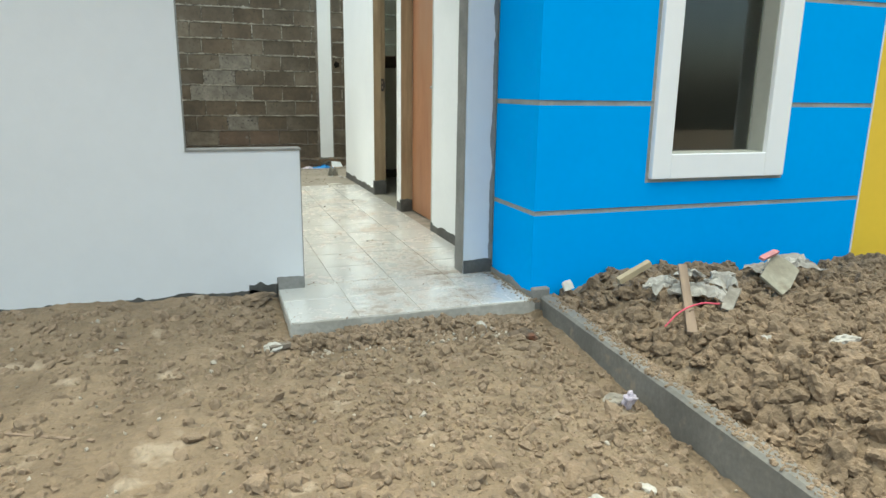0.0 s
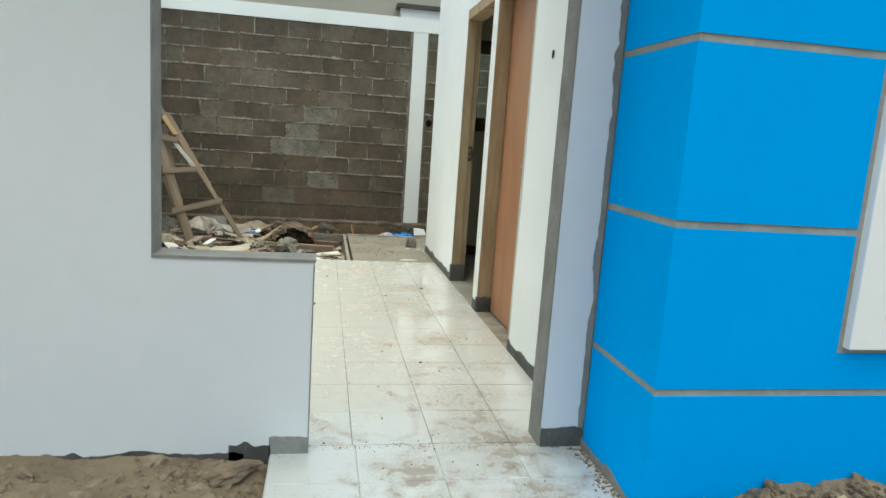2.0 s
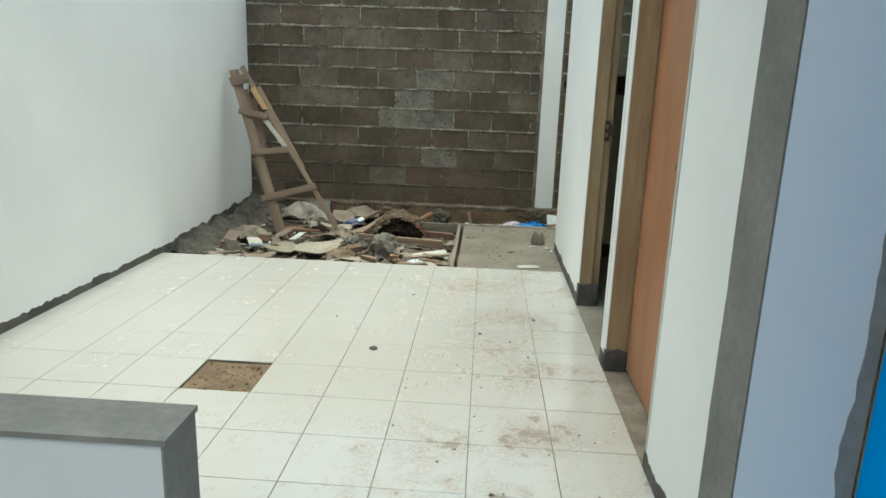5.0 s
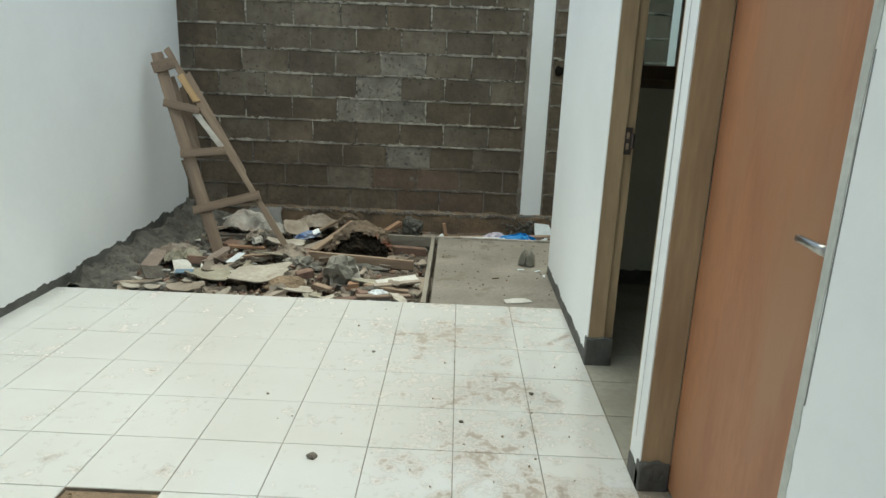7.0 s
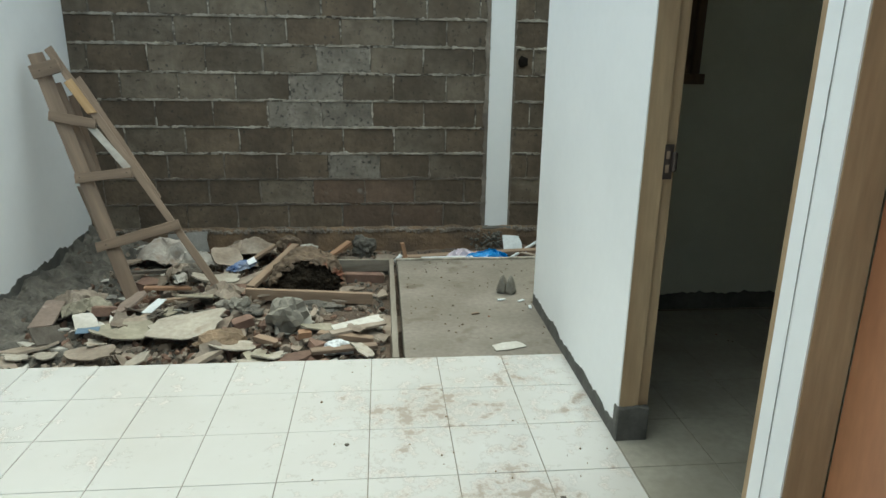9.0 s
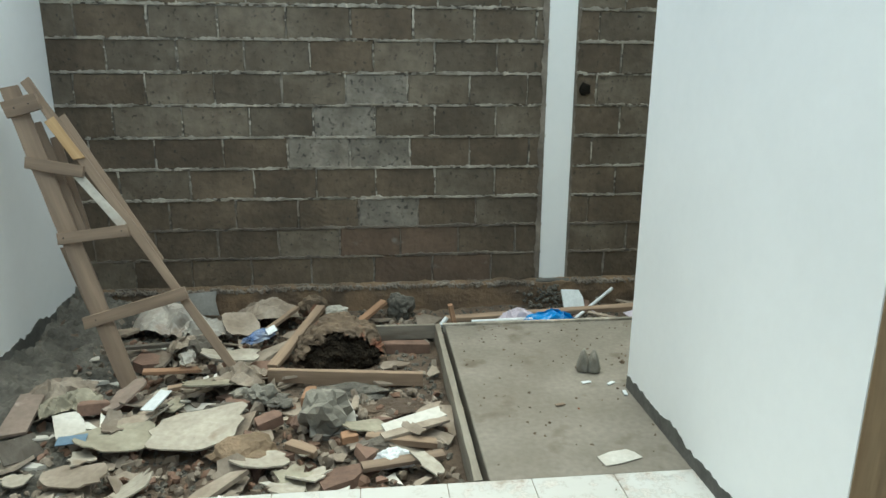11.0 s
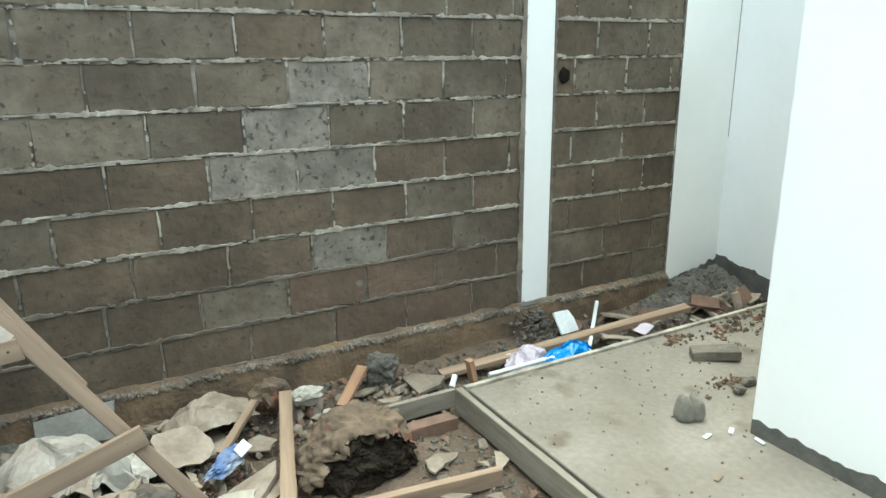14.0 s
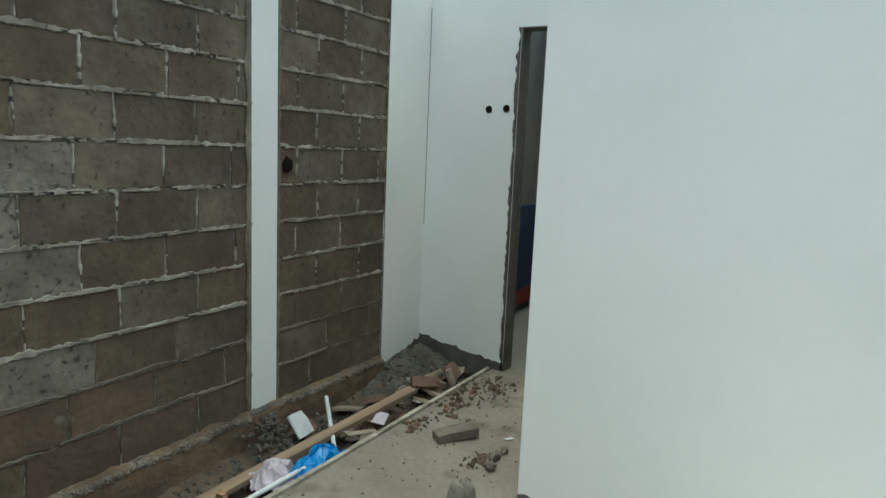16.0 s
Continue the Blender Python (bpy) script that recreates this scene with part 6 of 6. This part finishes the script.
n_block = 0
for c, sides in enumerate(JOINTS, 1):
    z0, z1 = FOOT_Z + (c - 1) * COURSE, min(2.32, FOOT_Z + c * COURSE) - 0.007
    for (lo, hi), xs in zip(SPANS, sides):
        for a, b in zip((lo, *xs), (*xs, hi)):
            if b - a > 0.03:
                mat = M_BLOCK_B if (c < 6 and n_block % 5) or n_block % 4 == 1 else M_BLOCK
                mat = special.get((c, a), mat)
                n_block += 1
                lay_block(a, b - 0.006, z0, z1, mat, n_block)

# ---- floor tiles ----
floor = bpy.data.objects["floor"]


def tile_mesh(w, d):
    bm = bmesh.new()
    box(bm, 0, w, 0, d, -0.0095, 0.0, bevel=0.0012)
    bmesh.ops.recalc_face_normals(bm, faces=bm.faces)
    me = bpy.data.meshes.new("tile")
    bm.to_mesh(me)
    bm.free()
    me.materials.append(M_TILE)
    return me


tiles = {}


# inner room tiles: a plainer surface, darker than the hall's
M_TILE_D = material("darker_floor_tile", (0.33, 0.315, 0.265), (0.24, 0.225, 0.185), 0.45, scale=3, fine=30, bump=0.1, coords="W")


def lay_tiles(parent, xs, ys, skip=(), gap=0.003, origin=(0, 0), z=0.0, mat=None):
    for x0, x1 in zip(xs, xs[1:]):
        for y0, y1 in zip(ys, ys[1:]):
            if any(abs(x0 - a) < 0.02 and abs(y0 - b) < 0.02 for a, b in skip):
                continue
            key = (round(x1 - x0 - gap, 3), round(y1 - y0 - gap, 3), mat is not None)
            if key not in tiles:
                tiles[key] = tile_mesh(*key[:2])
                if mat:
                    tiles[key].materials[0] = mat
            ob = new("tile", tiles[key])
            ob.parent = parent
            ob.location = (x0 + gap / 2 - origin[0], y0 + gap / 2 - origin[1], z)


bm = None
ys = [round(3.6 + 0.3 * i, 2) for i in range(13)]
lay_tiles(floor, [-1.388, -1.2, -0.9, -0.6, -0.3, 0, 0.3, 0.6, 0.9, 1.2, 1.498], ys, skip=((-0.3, 5.1),))
lay_tiles(floor, [1.5, 1.8, 2.1, 2.4, 2.7, 3.0, 3.3, 3.6], [5.602, 5.7, 6.0, 6.3, 6.6, 6.9, 7.2, 7.5, 7.7], mat=M_TILE_D)
lay_tiles(step_root, [0.310, 0.61, 0.9, 1.2, 1.476], [3.024, 3.33, 3.598], origin=(0.9, 3.3))
